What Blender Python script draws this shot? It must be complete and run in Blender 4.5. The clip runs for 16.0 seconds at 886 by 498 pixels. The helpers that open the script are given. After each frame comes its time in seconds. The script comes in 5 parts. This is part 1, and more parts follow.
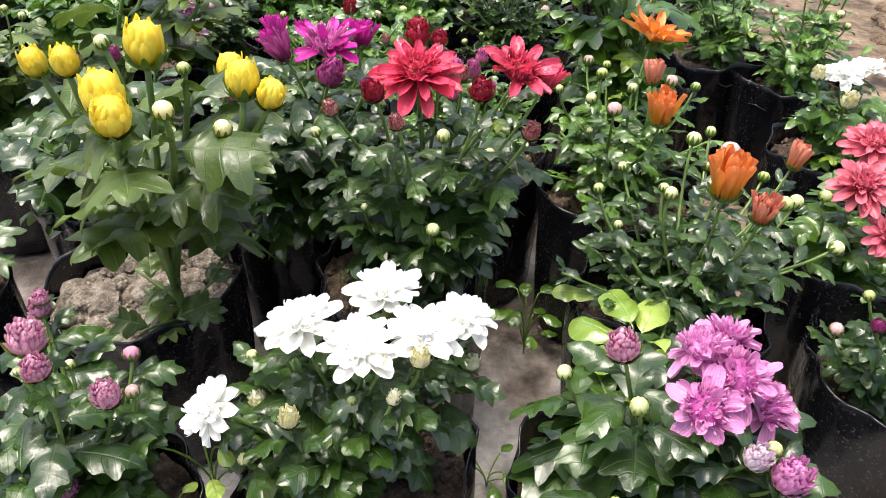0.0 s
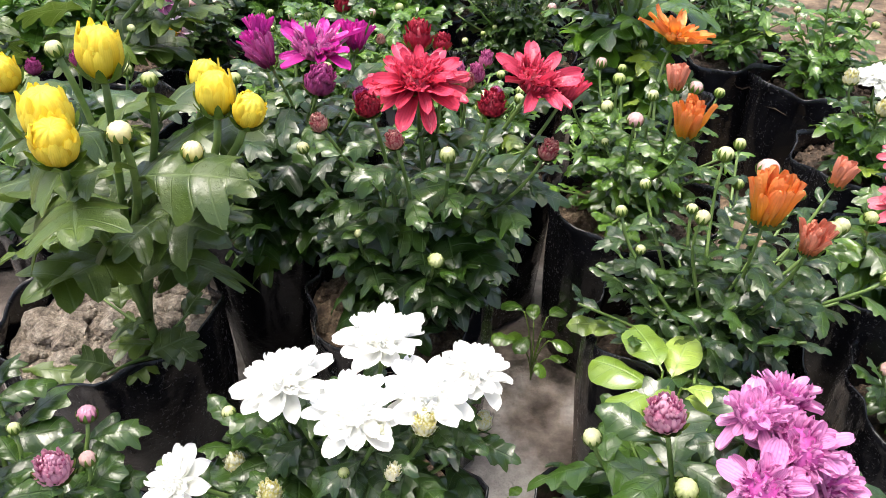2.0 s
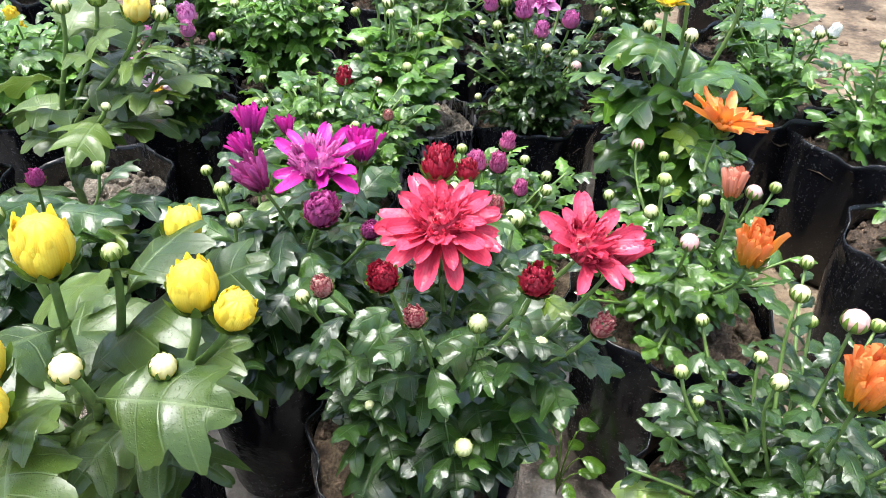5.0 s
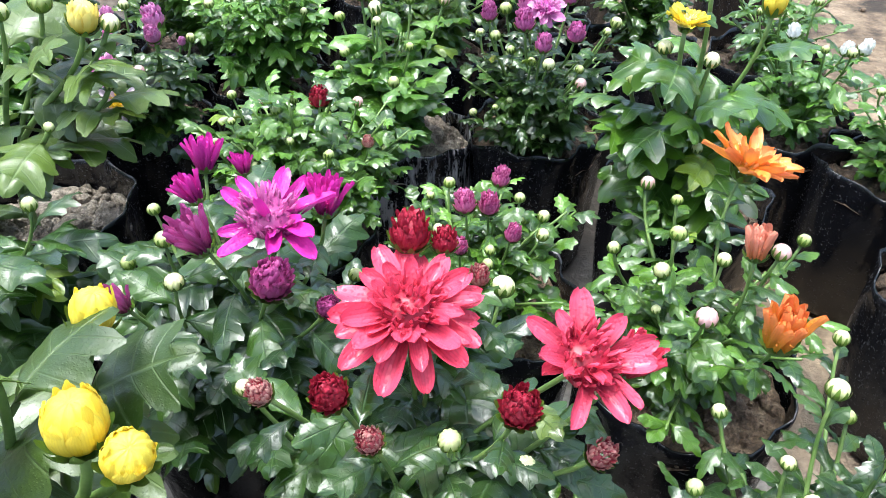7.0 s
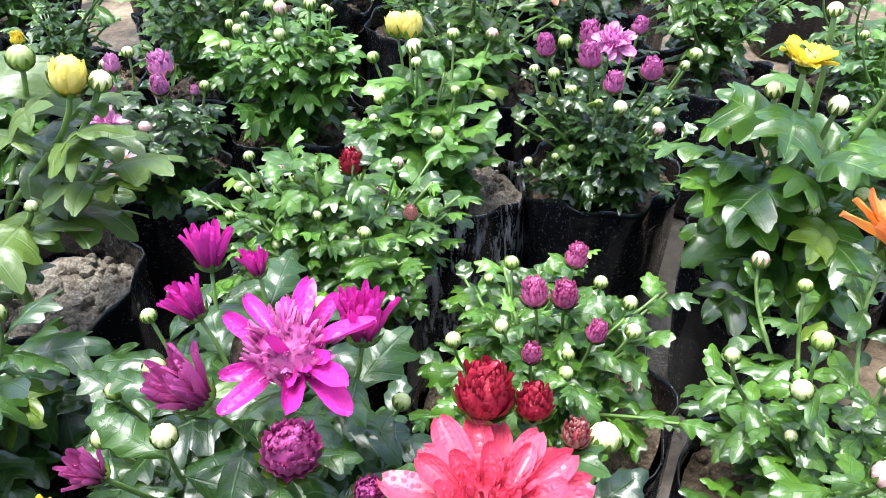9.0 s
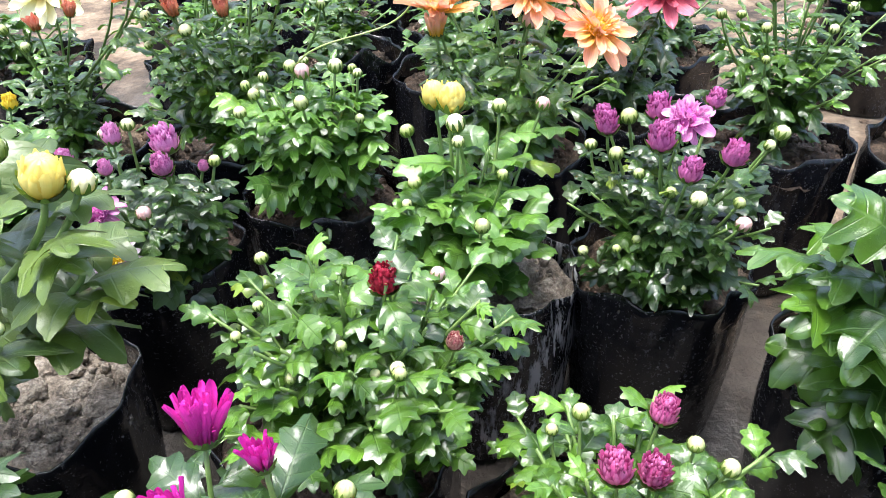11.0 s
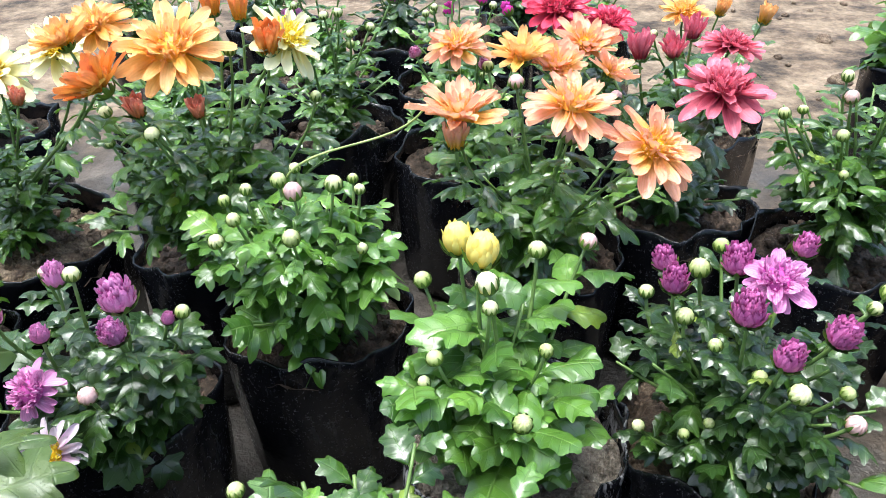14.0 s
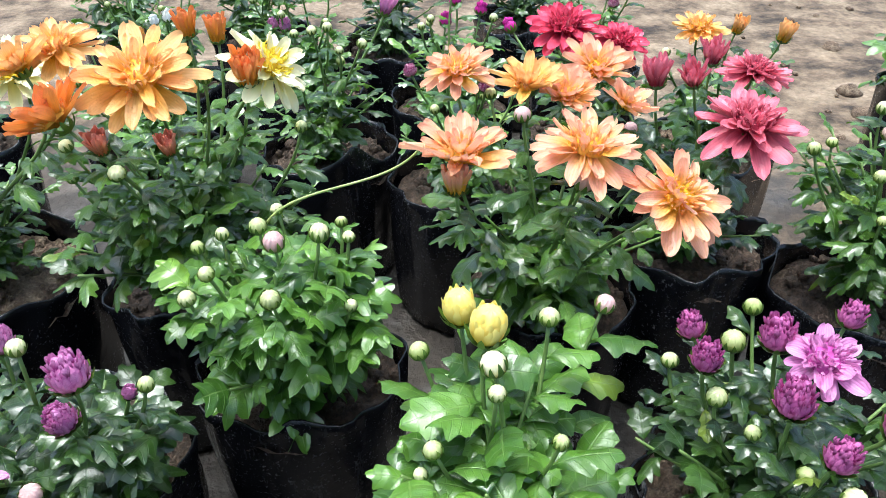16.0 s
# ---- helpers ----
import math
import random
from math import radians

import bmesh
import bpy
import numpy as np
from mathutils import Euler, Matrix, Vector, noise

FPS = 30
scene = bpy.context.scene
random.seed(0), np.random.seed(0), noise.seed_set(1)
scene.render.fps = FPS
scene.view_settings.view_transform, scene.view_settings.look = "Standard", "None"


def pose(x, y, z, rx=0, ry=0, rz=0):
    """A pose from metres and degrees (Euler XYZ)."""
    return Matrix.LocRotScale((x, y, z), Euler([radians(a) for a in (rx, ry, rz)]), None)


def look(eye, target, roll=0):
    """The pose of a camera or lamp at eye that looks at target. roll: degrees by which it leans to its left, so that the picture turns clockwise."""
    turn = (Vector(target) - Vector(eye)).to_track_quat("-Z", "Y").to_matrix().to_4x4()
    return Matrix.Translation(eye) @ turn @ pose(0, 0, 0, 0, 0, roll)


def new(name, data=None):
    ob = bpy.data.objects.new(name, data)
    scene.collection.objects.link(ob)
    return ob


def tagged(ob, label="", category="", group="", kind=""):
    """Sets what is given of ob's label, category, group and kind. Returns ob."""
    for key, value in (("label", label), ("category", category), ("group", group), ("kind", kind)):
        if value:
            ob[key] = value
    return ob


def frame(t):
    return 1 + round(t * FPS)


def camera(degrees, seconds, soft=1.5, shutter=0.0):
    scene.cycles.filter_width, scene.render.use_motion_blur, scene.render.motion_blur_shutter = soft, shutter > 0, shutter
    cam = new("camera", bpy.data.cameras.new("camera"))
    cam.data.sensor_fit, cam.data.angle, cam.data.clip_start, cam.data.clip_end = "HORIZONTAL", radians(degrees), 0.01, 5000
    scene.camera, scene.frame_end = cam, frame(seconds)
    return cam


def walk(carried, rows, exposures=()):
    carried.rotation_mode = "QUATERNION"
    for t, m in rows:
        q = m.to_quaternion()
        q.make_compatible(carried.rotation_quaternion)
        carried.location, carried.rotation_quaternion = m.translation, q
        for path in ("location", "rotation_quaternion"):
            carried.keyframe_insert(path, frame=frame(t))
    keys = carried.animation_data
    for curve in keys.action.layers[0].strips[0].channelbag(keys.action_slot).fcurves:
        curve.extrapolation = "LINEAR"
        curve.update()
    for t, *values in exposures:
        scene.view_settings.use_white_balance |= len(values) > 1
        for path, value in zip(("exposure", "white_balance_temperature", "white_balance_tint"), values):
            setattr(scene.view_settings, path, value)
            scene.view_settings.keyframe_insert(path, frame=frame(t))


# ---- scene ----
cam = camera(60.8, 16.0, soft=0.5)
PATH = [
    (0, (0.029, -0.007, 0.562), (0.003, 1.615, -0.607), -0.2),
    (0.5, (0.028, 0.007, 0.557), (-0.003, 1.628, -0.615), -0.4),
    (1, (0.024, 0.024, 0.553), (0.001, 1.643, -0.621), 0.1),
    (1.5, (0.019, 0.038, 0.549), (-0.004, 1.651, -0.634), 0.3),
    (2, (0.022, 0.057, 0.546), (0.011, 1.67, -0.637), -0.0),
    (2.5, (0.021, 0.069, 0.55), (0.004, 1.674, -0.644), 0.2),
    (3, (0.03, 0.098, 0.569), (0.033, 1.682, -0.651), 1.0),
    (3.5, (0.024, 0.12, 0.589), (0.015, 1.685, -0.657), 0.7),
    (4, (0.019, 0.13, 0.602), (0.034, 1.68, -0.662), 1.4),
    (4.5, (0.018, 0.157, 0.591), (0.02, 1.725, -0.65), 0.7),
    (5, (0.005, 0.182, 0.58), (0.002, 1.773, -0.633), -0.0),
    (5.2, (0.0, 0.191, 0.58), (-0.004, 1.785, -0.629), 0.3),
    (7.3, (0.02, 0.282, 0.572), (0.011, 1.843, -0.679), 1.1),
    (7.5, (0.015, 0.292, 0.564), (-0.004, 1.853, -0.687), 0.2),
    (8, (0.002, 0.319, 0.555), (-0.05, 1.887, -0.685), -0.5),
    (8.5, (0.0, 0.352, 0.553), (-0.075, 1.932, -0.671), -1.3),
    (9, (0.0, 0.379, 0.548), (-0.096, 1.966, -0.664), -1.9),
    (9.2, (0.002, 0.392, 0.545), (-0.098, 1.983, -0.662), -1.7),
    (11.3, (-0.026, 0.497, 0.543), (-0.175, 2.124, -0.61), -2.1),
    (11.5, (-0.028, 0.506, 0.543), (-0.177, 2.137, -0.605), -2.0),
    (12, (-0.035, 0.527, 0.547), (-0.184, 2.161, -0.597), -1.9),
    (12.5, (-0.045, 0.553, 0.548), (-0.181, 2.182, -0.605), -1.7),
    (13, (-0.053, 0.576, 0.565), (-0.193, 2.22, -0.566), -1.5),
    (13.5, (-0.055, 0.597, 0.56), (-0.192, 2.244, -0.566), -1.3),
    (14, (-0.054, 0.628, 0.559), (-0.168, 2.277, -0.568), -0.9),
    (14.5, (-0.058, 0.646, 0.556), (-0.161, 2.296, -0.57), -0.3),
    (15, (-0.059, 0.663, 0.553), (-0.147, 2.309, -0.579), -0.6),
    (15.5, (-0.057, 0.68, 0.555), (-0.152, 2.321, -0.584), -0.6),
    (16, (-0.062, 0.695, 0.561), (-0.155, 2.334, -0.581), -0.2),
]
EXPOSURES = [(0, 1.1, 6500, 8), (3, 1.2, 6400, 8), (5, 1.5, 5950, 4), (7.5, 1.5, 5700, 1), (9, 1.62, 5700, 2), (11.5, 1.7, 5900, 7), (13, 1.55, 5800, 4), (16, 1.2, 5600, 1)]
walk(cam, [(t, look(eye, target, roll)) for t, eye, target, roll in PATH], EXPOSURES)

# ---- world, sun, exposure ----
world = bpy.data.worlds.new("overcast_sky")
scene.world = world
world.use_nodes = True
wn = world.node_tree
sky = wn.nodes.new("ShaderNodeTexSky")
sky.sky_type = "NISHITA"
sky.sun_disc = False
sky.sun_elevation = radians(80)
sky.sun_rotation = radians(281)
sky.air_density, sky.dust_density, sky.ozone_density = 1.0, 7.0, 1.0
wn.links.new(sky.outputs[0], wn.nodes["Background"].inputs[0])
wn.nodes["Background"].inputs[1].default_value = 0.15
sun_data = bpy.data.lights.new("sun", "SUN")
sun_data.energy, sun_data.angle, sun_data.color = 1.6, radians(32), (1.0, 0.96, 0.9)
sun = new("sun", sun_data)
sun.matrix_world = look((-0.5, 0.7, 3.2), (0.0, 0.6, 0.2))


# ---- materials ----
def material(name):
    m = bpy.data.materials.new(name)
    m.use_nodes = True
    nt = m.node_tree
    return m, nt, nt.nodes["Principled BSDF"]


def node(nt, kind, **values):
    n = nt.nodes.new(kind)
    for key, value in values.items():
        n.inputs[key].default_value = value
    return n


def ramp(nt, fac, stops):
    n = nt.nodes.new("ShaderNodeValToRGB")
    e = n.color_ramp.elements
    e[0].position, e[0].color = stops[0][0], (*stops[0][1], 1)
    e[1].position, e[1].color = stops[-1][0], (*stops[-1][1], 1)
    for pos, col in stops[1:-1]:
        e.new(pos).color = (*col, 1)
    nt.links.new(fac, n.inputs[0])
    return n.outputs[0]


def grey(v):
    return (v, v, v)


def mix(nt, fac, a, b, blend="MIX"):
    n = nt.nodes.new("ShaderNodeMix")
    n.data_type, n.blend_type = "RGBA", blend
    for sock, value in ((n.inputs[0], fac), (n.inputs[6], a), (n.inputs[7], b)):
        if hasattr(value, "is_output"):
            nt.links.new(value, sock)
        elif isinstance(value, tuple):
            sock.default_value = (*value, 1)
        else:
            sock.default_value = value
    return n.outputs[2]


def maths(nt, op, a, b=0.0):
    n = nt.nodes.new("ShaderNodeMath")
    n.operation = op
    for sock, value in ((n.inputs[0], a), (n.inputs[1], b)):
        if hasattr(value, "is_output"):
            nt.links.new(value, sock)
        else:
            sock.default_value = value
    return n.outputs[0]


def noise_tex(nt, scale, detail=3.0, rough=0.6, stretch=None):
    """Noise in world metres; stretch: a scale for each axis."""
    place = nt.nodes.new("ShaderNodeNewGeometry").outputs["Position"]
    n = node(nt, "ShaderNodeTexNoise", Scale=scale, Detail=detail, Roughness=rough)
    if stretch:
        mapping = node(nt, "ShaderNodeMapping", Scale=stretch)
        nt.links.new(place, mapping.inputs["Vector"])
        place = mapping.outputs[0]
    nt.links.new(place, n.inputs["Vector"])
    return n.outputs[0]


def bump(nt, bsdf, height, strength, distance):
    b = node(nt, "ShaderNodeBump", Strength=strength, Distance=distance)
    nt.links.new(height, b.inputs["Height"])
    nt.links.new(b.outputs[0], bsdf.inputs["Normal"])
    nt.links.new(b.outputs[0], bsdf.inputs["Coat Normal"])


def droplets(nt, scale, size):
    """Round beads of rain: 1 at a bead's middle, 0 outside."""
    v = node(nt, "ShaderNodeTexVoronoi", Scale=scale)
    nt.links.new(nt.nodes.new("ShaderNodeNewGeometry").outputs["Position"], v.inputs["Vector"])
    return ramp(nt, v.outputs["Distance"], [(0.0, grey(1)), (size, grey(0))])


def leaf_material(name, dark, light, vein, rough=0.34, wetness=1.0):
    m, nt, bsdf = material(name)
    uv = nt.nodes.new("ShaderNodeUVMap")
    sep = nt.nodes.new("ShaderNodeSeparateXYZ")
    nt.links.new(uv.outputs[0], sep.inputs[0])
    across = maths(nt, "ABSOLUTE", maths(nt, "SUBTRACT", sep.outputs[0], 0.5))
    info = nt.nodes.new("ShaderNodeObjectInfo")
    blotch = noise_tex(nt, 45.0, 3.0)
    island = nt.nodes.new("ShaderNodeNewGeometry").outputs["Random Per Island"]
    chance = maths(nt, "FRACT", maths(nt, "ADD", info.outputs["Random"], island))
    tone = maths(nt, "ADD", maths(nt, "MULTIPLY", blotch, 0.55), maths(nt, "MULTIPLY", chance, 0.55))
    col = ramp(nt, tone, [(0.25, dark), (0.85, light)])
    col = mix(nt, ramp(nt, chance, [(0.986, grey(0)), (0.992, grey(0.6))]), col, (0.26, 0.33, 0.03))
    midrib = ramp(nt, across, [(0.0, grey(1)), (0.04, grey(0))])
    side = maths(nt, "ABSOLUTE", maths(nt, "SINE", maths(nt, "MULTIPLY", sep.outputs[1], 18.85)))
    side_line = ramp(nt, side, [(0.0, grey(0.6)), (0.2, grey(0))])
    veins = maths(nt, "MAXIMUM", midrib, side_line)
    col = mix(nt, maths(nt, "MULTIPLY", veins, 0.5), col, vein)
    beads = droplets(nt, 700.0, 0.3)
    wet = noise_tex(nt, 62.0, 3.0)
    nt.links.new(col, bsdf.inputs["Base Color"])
    nt.links.new(ramp(nt, wet, [(0.4, grey(rough - 0.06)), (0.62, grey(rough + 0.08))]), bsdf.inputs["Roughness"])
    bsdf.inputs["Specular IOR Level"].default_value = 0.5
    nt.links.new(ramp(nt, wet, [(0.42, grey(0.9 * wetness)), (0.6, grey(0.25 * wetness))]), bsdf.inputs["Coat Weight"])
    bsdf.inputs["Coat Roughness"].default_value = 0.22
    bsdf.inputs["Coat IOR"].default_value = 1.6
    height = maths(nt, "ADD", maths(nt, "MULTIPLY", veins, -0.7), maths(nt, "MULTIPLY", beads, 0.3))
    height = maths(nt, "ADD", height, maths(nt, "MULTIPLY", noise_tex(nt, 220.0, 3.0), 0.9))
    bump(nt, bsdf, height, 0.6, 0.0014)
    film = node(nt, "ShaderNodeBump", Strength=0.35, Distance=0.0008)
    nt.links.new(noise_tex(nt, 150.0, 4.0), film.inputs["Height"])
    nt.links.new(film.outputs[0], bsdf.inputs["Coat Normal"])
    thin = node(nt, "ShaderNodeBsdfTranslucent")
    nt.links.new(mix(nt, 0.6, col, tuple(1.4 * c for c in light)), thin.inputs["Color"])
    both = node(nt, "ShaderNodeMixShader", Fac=0.24)
    nt.links.new(bsdf.outputs[0], both.inputs[1])
    nt.links.new(thin.outputs[0], both.inputs[2])
    nt.links.new(both.outputs[0], nt.nodes["Material Output"].inputs[0])
    return m


LEAF = {
    "dark": leaf_material("leaf_dark_green", (0.009, 0.029, 0.005), (0.05, 0.11, 0.011), (0.11, 0.19, 0.06)),
    "mid": leaf_material("leaf_mid_green", (0.018, 0.052, 0.005), (0.1, 0.21, 0.014), (0.16, 0.27, 0.07)),
    "light": leaf_material("leaf_light_green", (0.03, 0.086, 0.008), (0.13, 0.27, 0.028), (0.24, 0.38, 0.1)),
    "grey": leaf_material("leaf_grey_green", (0.026, 0.055, 0.008), (0.11, 0.17, 0.022), (0.2, 0.27, 0.11), 0.44, 0.55),
    "fresh": leaf_material("leaf_fresh_green", (0.06, 0.15, 0.012), (0.17, 0.33, 0.03), (0.3, 0.46, 0.12)),
    "lime": leaf_material("leaf_lime_green", (0.17, 0.28, 0.03), (0.36, 0.48, 0.09), (0.36, 0.5, 0.18)),
}


def stem_material(name, a, b):
    m, nt, bsdf = material(name)
    nt.links.new(ramp(nt, noise_tex(nt, 60.0), [(0.3, a), (0.7, b)]), bsdf.inputs["Base Color"])
    bsdf.inputs["Roughness"].default_value = 0.45
    bump(nt, bsdf, noise_tex(nt, 500.0, 2.0), 0.4, 0.0006)
    return m


STEM = stem_material("stem_green", (0.07, 0.13, 0.025), (0.2, 0.29, 0.08))
CALYX = stem_material("calyx_green", (0.045, 0.1, 0.008), (0.14, 0.22, 0.025))
TENDRIL = stem_material("tendril_pale_green", (0.25, 0.32, 0.08), (0.4, 0.45, 0.16))


def petal_material(name, base, tip, wet=0.6, streak=0.35, span=(0.1, 0.75), thinness=0.25, bead=460.0):
    """Runs from base to tip along the petal, with fine streaks and beads of rain."""
    m, nt, bsdf = material(name)
    uv = nt.nodes.new("ShaderNodeUVMap")
    sep = nt.nodes.new("ShaderNodeSeparateXYZ")
    nt.links.new(uv.outputs[0], sep.inputs[0])
    info = nt.nodes.new("ShaderNodeObjectInfo")
    reach = maths(nt, "ADD", sep.outputs[1], maths(nt, "MULTIPLY", maths(nt, "SUBTRACT", info.outputs["Random"], 0.5), 0.4))
    col = ramp(nt, reach, [(span[0], base), (span[1], tip)])
    lines = maths(nt, "ABSOLUTE", maths(nt, "SINE", maths(nt, "MULTIPLY", sep.outputs[0], 22.0)))
    lines = maths(nt, "MULTIPLY", ramp(nt, lines, [(0.0, grey(1)), (0.9, grey(0))]), streak * 0.4)
    deep = tuple(c * 0.62 for c in base)
    col = mix(nt, lines, col, deep)
    tone = maths(nt, "ADD", maths(nt, "MULTIPLY", info.outputs["Random"], 0.35), maths(nt, "MULTIPLY", noise_tex(nt, 260.0), 0.65))
    col = mix(nt, ramp(nt, tone, [(0.2, grey(0.18)), (0.8, grey(0))]), col, deep)
    nt.links.new(col, bsdf.inputs["Base Color"])
    bsdf.inputs["Roughness"].default_value = 0.48
    bsdf.inputs["Specular IOR Level"].default_value = 0.3
    beads = maths(nt, "POWER", droplets(nt, bead, 0.42), 0.5)
    bsdf.inputs["Coat Weight"].default_value = min(1.0, 0.5 * wet)
    bsdf.inputs["Coat Roughness"].default_value = 0.24
    bsdf.inputs["Coat IOR"].default_value = 1.5
    bump(nt, bsdf, maths(nt, "ADD", maths(nt, "MULTIPLY", lines, -0.8), maths(nt, "ADD", maths(nt, "MULTIPLY", noise_tex(nt, 300.0, 4.0), 0.7), maths(nt, "MULTIPLY", beads, 0.6 * wet))), 0.6, 0.001)
    wet_skin = node(nt, "ShaderNodeBump", Strength=min(1.0, wet), Distance=0.0013)
    nt.links.new(beads, wet_skin.inputs["Height"])
    nt.links.new(wet_skin.outputs[0], bsdf.inputs["Coat Normal"])
    thin = node(nt, "ShaderNodeBsdfTranslucent")
    nt.links.new(col, thin.inputs["Color"])
    both = node(nt, "ShaderNodeMixShader", Fac=thinness)
    nt.links.new(bsdf.outputs[0], both.inputs[1])
    nt.links.new(thin.outputs[0], both.inputs[2])
    nt.links.new(both.outputs[0], nt.nodes["Material Output"].inputs[0])
    return m


COLOUR = {
    "white": petal_material("petal_white", (0.95, 0.95, 0.88), (0.97, 0.97, 0.96), 0.1, 0.02, thinness=0.42),
    "ivory": petal_material("petal_ivory", (0.8, 0.74, 0.25), (0.95, 0.94, 0.8), 0.2, 0.1, (0.2, 0.7), 0.35),
    "lemon": petal_material("petal_lemon", (0.9, 0.6, 0.02), (0.98, 0.87, 0.26), 0.2, 0.1, (0.15, 0.8), 0.3),
    "yellow": petal_material("petal_yellow", (0.82, 0.52, 0.004), (0.98, 0.84, 0.1), 0.2, 0.3, (0.15, 0.95)),
    "cream": petal_material("petal_cream", (0.88, 0.76, 0.2), (0.94, 0.91, 0.62), 0.3, 0.12),
    "red": petal_material("petal_red", (0.34, 0.006, 0.03), (0.84, 0.085, 0.17), 1.0, 0.4, (0.05, 0.7)),
    "dark_red": petal_material("petal_dark_red", (0.2, 0.006, 0.018), (0.43, 0.018, 0.05), 0.8, 0.4),
    "rose": petal_material("petal_rose", (0.44, 0.03, 0.07), (0.82, 0.22, 0.29), 0.8, 0.4),
    "magenta": petal_material("petal_magenta", (0.38, 0.01, 0.2), (0.74, 0.035, 0.42), 0.8, 0.3),
    "plum": petal_material("petal_plum", (0.24, 0.012, 0.11), (0.54, 0.1, 0.33), 0.7, 0.5),
    "orchid": petal_material("petal_orchid", (0.5, 0.07, 0.34), (0.84, 0.36, 0.66), 0.8, 0.7, (0.05, 0.6), bead=400.0),
    "mauve": petal_material("petal_mauve", (0.4, 0.06, 0.2), (0.82, 0.45, 0.58), 0.6, 0.3, (0.3, 0.95)),
    "pink": petal_material("petal_pink", (0.44, 0.03, 0.2), (0.8, 0.24, 0.48), 0.6, 0.3, (0.35, 0.95)),
    "pale_pink": petal_material("petal_pale_pink", (0.6, 0.3, 0.5), (0.85, 0.72, 0.8), 0.3, 0.3),
    "orange": petal_material("petal_orange", (0.92, 0.38, 0.03), (0.92, 0.3, 0.1), 0.8, 0.5, (0.2, 0.9)),
    "rust": petal_material("petal_rust", (0.72, 0.22, 0.08), (0.82, 0.32, 0.22), 0.8, 0.6),
    "apricot": petal_material("petal_apricot", (0.95, 0.58, 0.05), (0.96, 0.49, 0.35), 1.0, 0.6, (0.15, 0.7), 0.35),
    "gold": petal_material("petal_gold", (0.94, 0.5, 0.015), (0.96, 0.56, 0.24), 0.8, 0.5, (0.05, 0.8), 0.32),
    "violet": petal_material("petal_violet", (0.36, 0.03, 0.2), (0.72, 0.21, 0.5), 0.8, 0.5),
    "greenish": petal_material("petal_greenish_white", (0.4, 0.5, 0.13), (0.86, 0.85, 0.5), 0.2, 0.4, (0.35, 0.9)),
    "pinkish": petal_material("petal_pinkish_white", (0.6, 0.5, 0.3), (0.78, 0.5, 0.5), 0.3, 0.35),
    "reddish": petal_material("petal_reddish_white", (0.42, 0.03, 0.07), (0.72, 0.42, 0.36), 0.4, 0.6, (0.3, 0.95)),
}


def bag_material(name, smudge):
    """Thin black plastic with dried splashes and runs of muddy water; smudge says how much."""
    m, nt, bsdf = material(name)
    specks = ramp(nt, noise_tex(nt, 300.0, 4.0, 0.72), [(0.6, grey(0)), (0.66, grey(1))])
    runs = ramp(nt, noise_tex(nt, 110.0, 5.0, 0.7, (1.0, 1.0, 0.22)), [(0.5, grey(0)), (0.66, grey(1))])
    smear = ramp(nt, noise_tex(nt, 17.0, 6.0, 0.65, (1.0, 1.0, 0.6)), [(0.44, grey(0)), (0.68, grey(1))])
    info = nt.nodes.new("ShaderNodeObjectInfo")
    dust = maths(nt, "MAXIMUM", maths(nt, "MULTIPLY", specks, 0.9), maths(nt, "MULTIPLY", runs, 0.6 * (smudge - 0.85)))
    dust = maths(nt, "MULTIPLY", dust, maths(nt, "ADD", maths(nt, "MULTIPLY", smear, 0.8), 0.02 + 0.17 * (smudge - 1)))
    dust = maths(nt, "MULTIPLY", dust, maths(nt, "MULTIPLY", maths(nt, "ADD", info.outputs["Random"], 0.5), 0.8 * smudge))
    film = maths(nt, "MULTIPLY", smear, 0.012 * smudge)
    col = mix(nt, maths(nt, "ADD", dust, film), (0.004, 0.0042, 0.006), (0.25, 0.24, 0.25))
    nt.links.new(col, bsdf.inputs["Base Color"])
    nt.links.new(ramp(nt, dust, [(0.0, grey(0.24)), (0.4, grey(0.75))]), bsdf.inputs["Roughness"])
    bsdf.inputs["Specular IOR Level"].default_value = 0.5
    height = maths(nt, "ADD", noise_tex(nt, 30.0, 2.0, 0.5, (1.0, 1.0, 0.5)), maths(nt, "MULTIPLY", noise_tex(nt, 120.0, 2.0), 0.1))
    bump(nt, bsdf, height, 0.5, 0.01)
    return m


def soil_material(name, a, b, c, rough=0.95):
    m, nt, bsdf = material(name)
    col = ramp(nt, noise_tex(nt, 90.0, 6.0), [(0.3, a), (0.5, b), (0.7, c)])
    grit = ramp(nt, noise_tex(nt, 420.0, 3.0), [(0.35, grey(0.55)), (0.65, grey(1.15))])
    nt.links.new(mix(nt, 1.0, col, grit, "MULTIPLY"), bsdf.inputs["Base Color"])
    bsdf.inputs["Roughness"].default_value = rough
    bump(nt, bsdf, maths(nt, "ADD", noise_tex(nt, 170.0, 6.0), maths(nt, "MULTIPLY", noise_tex(nt, 500.0, 3.0), 0.4)), 1.0, 0.007)
    return m


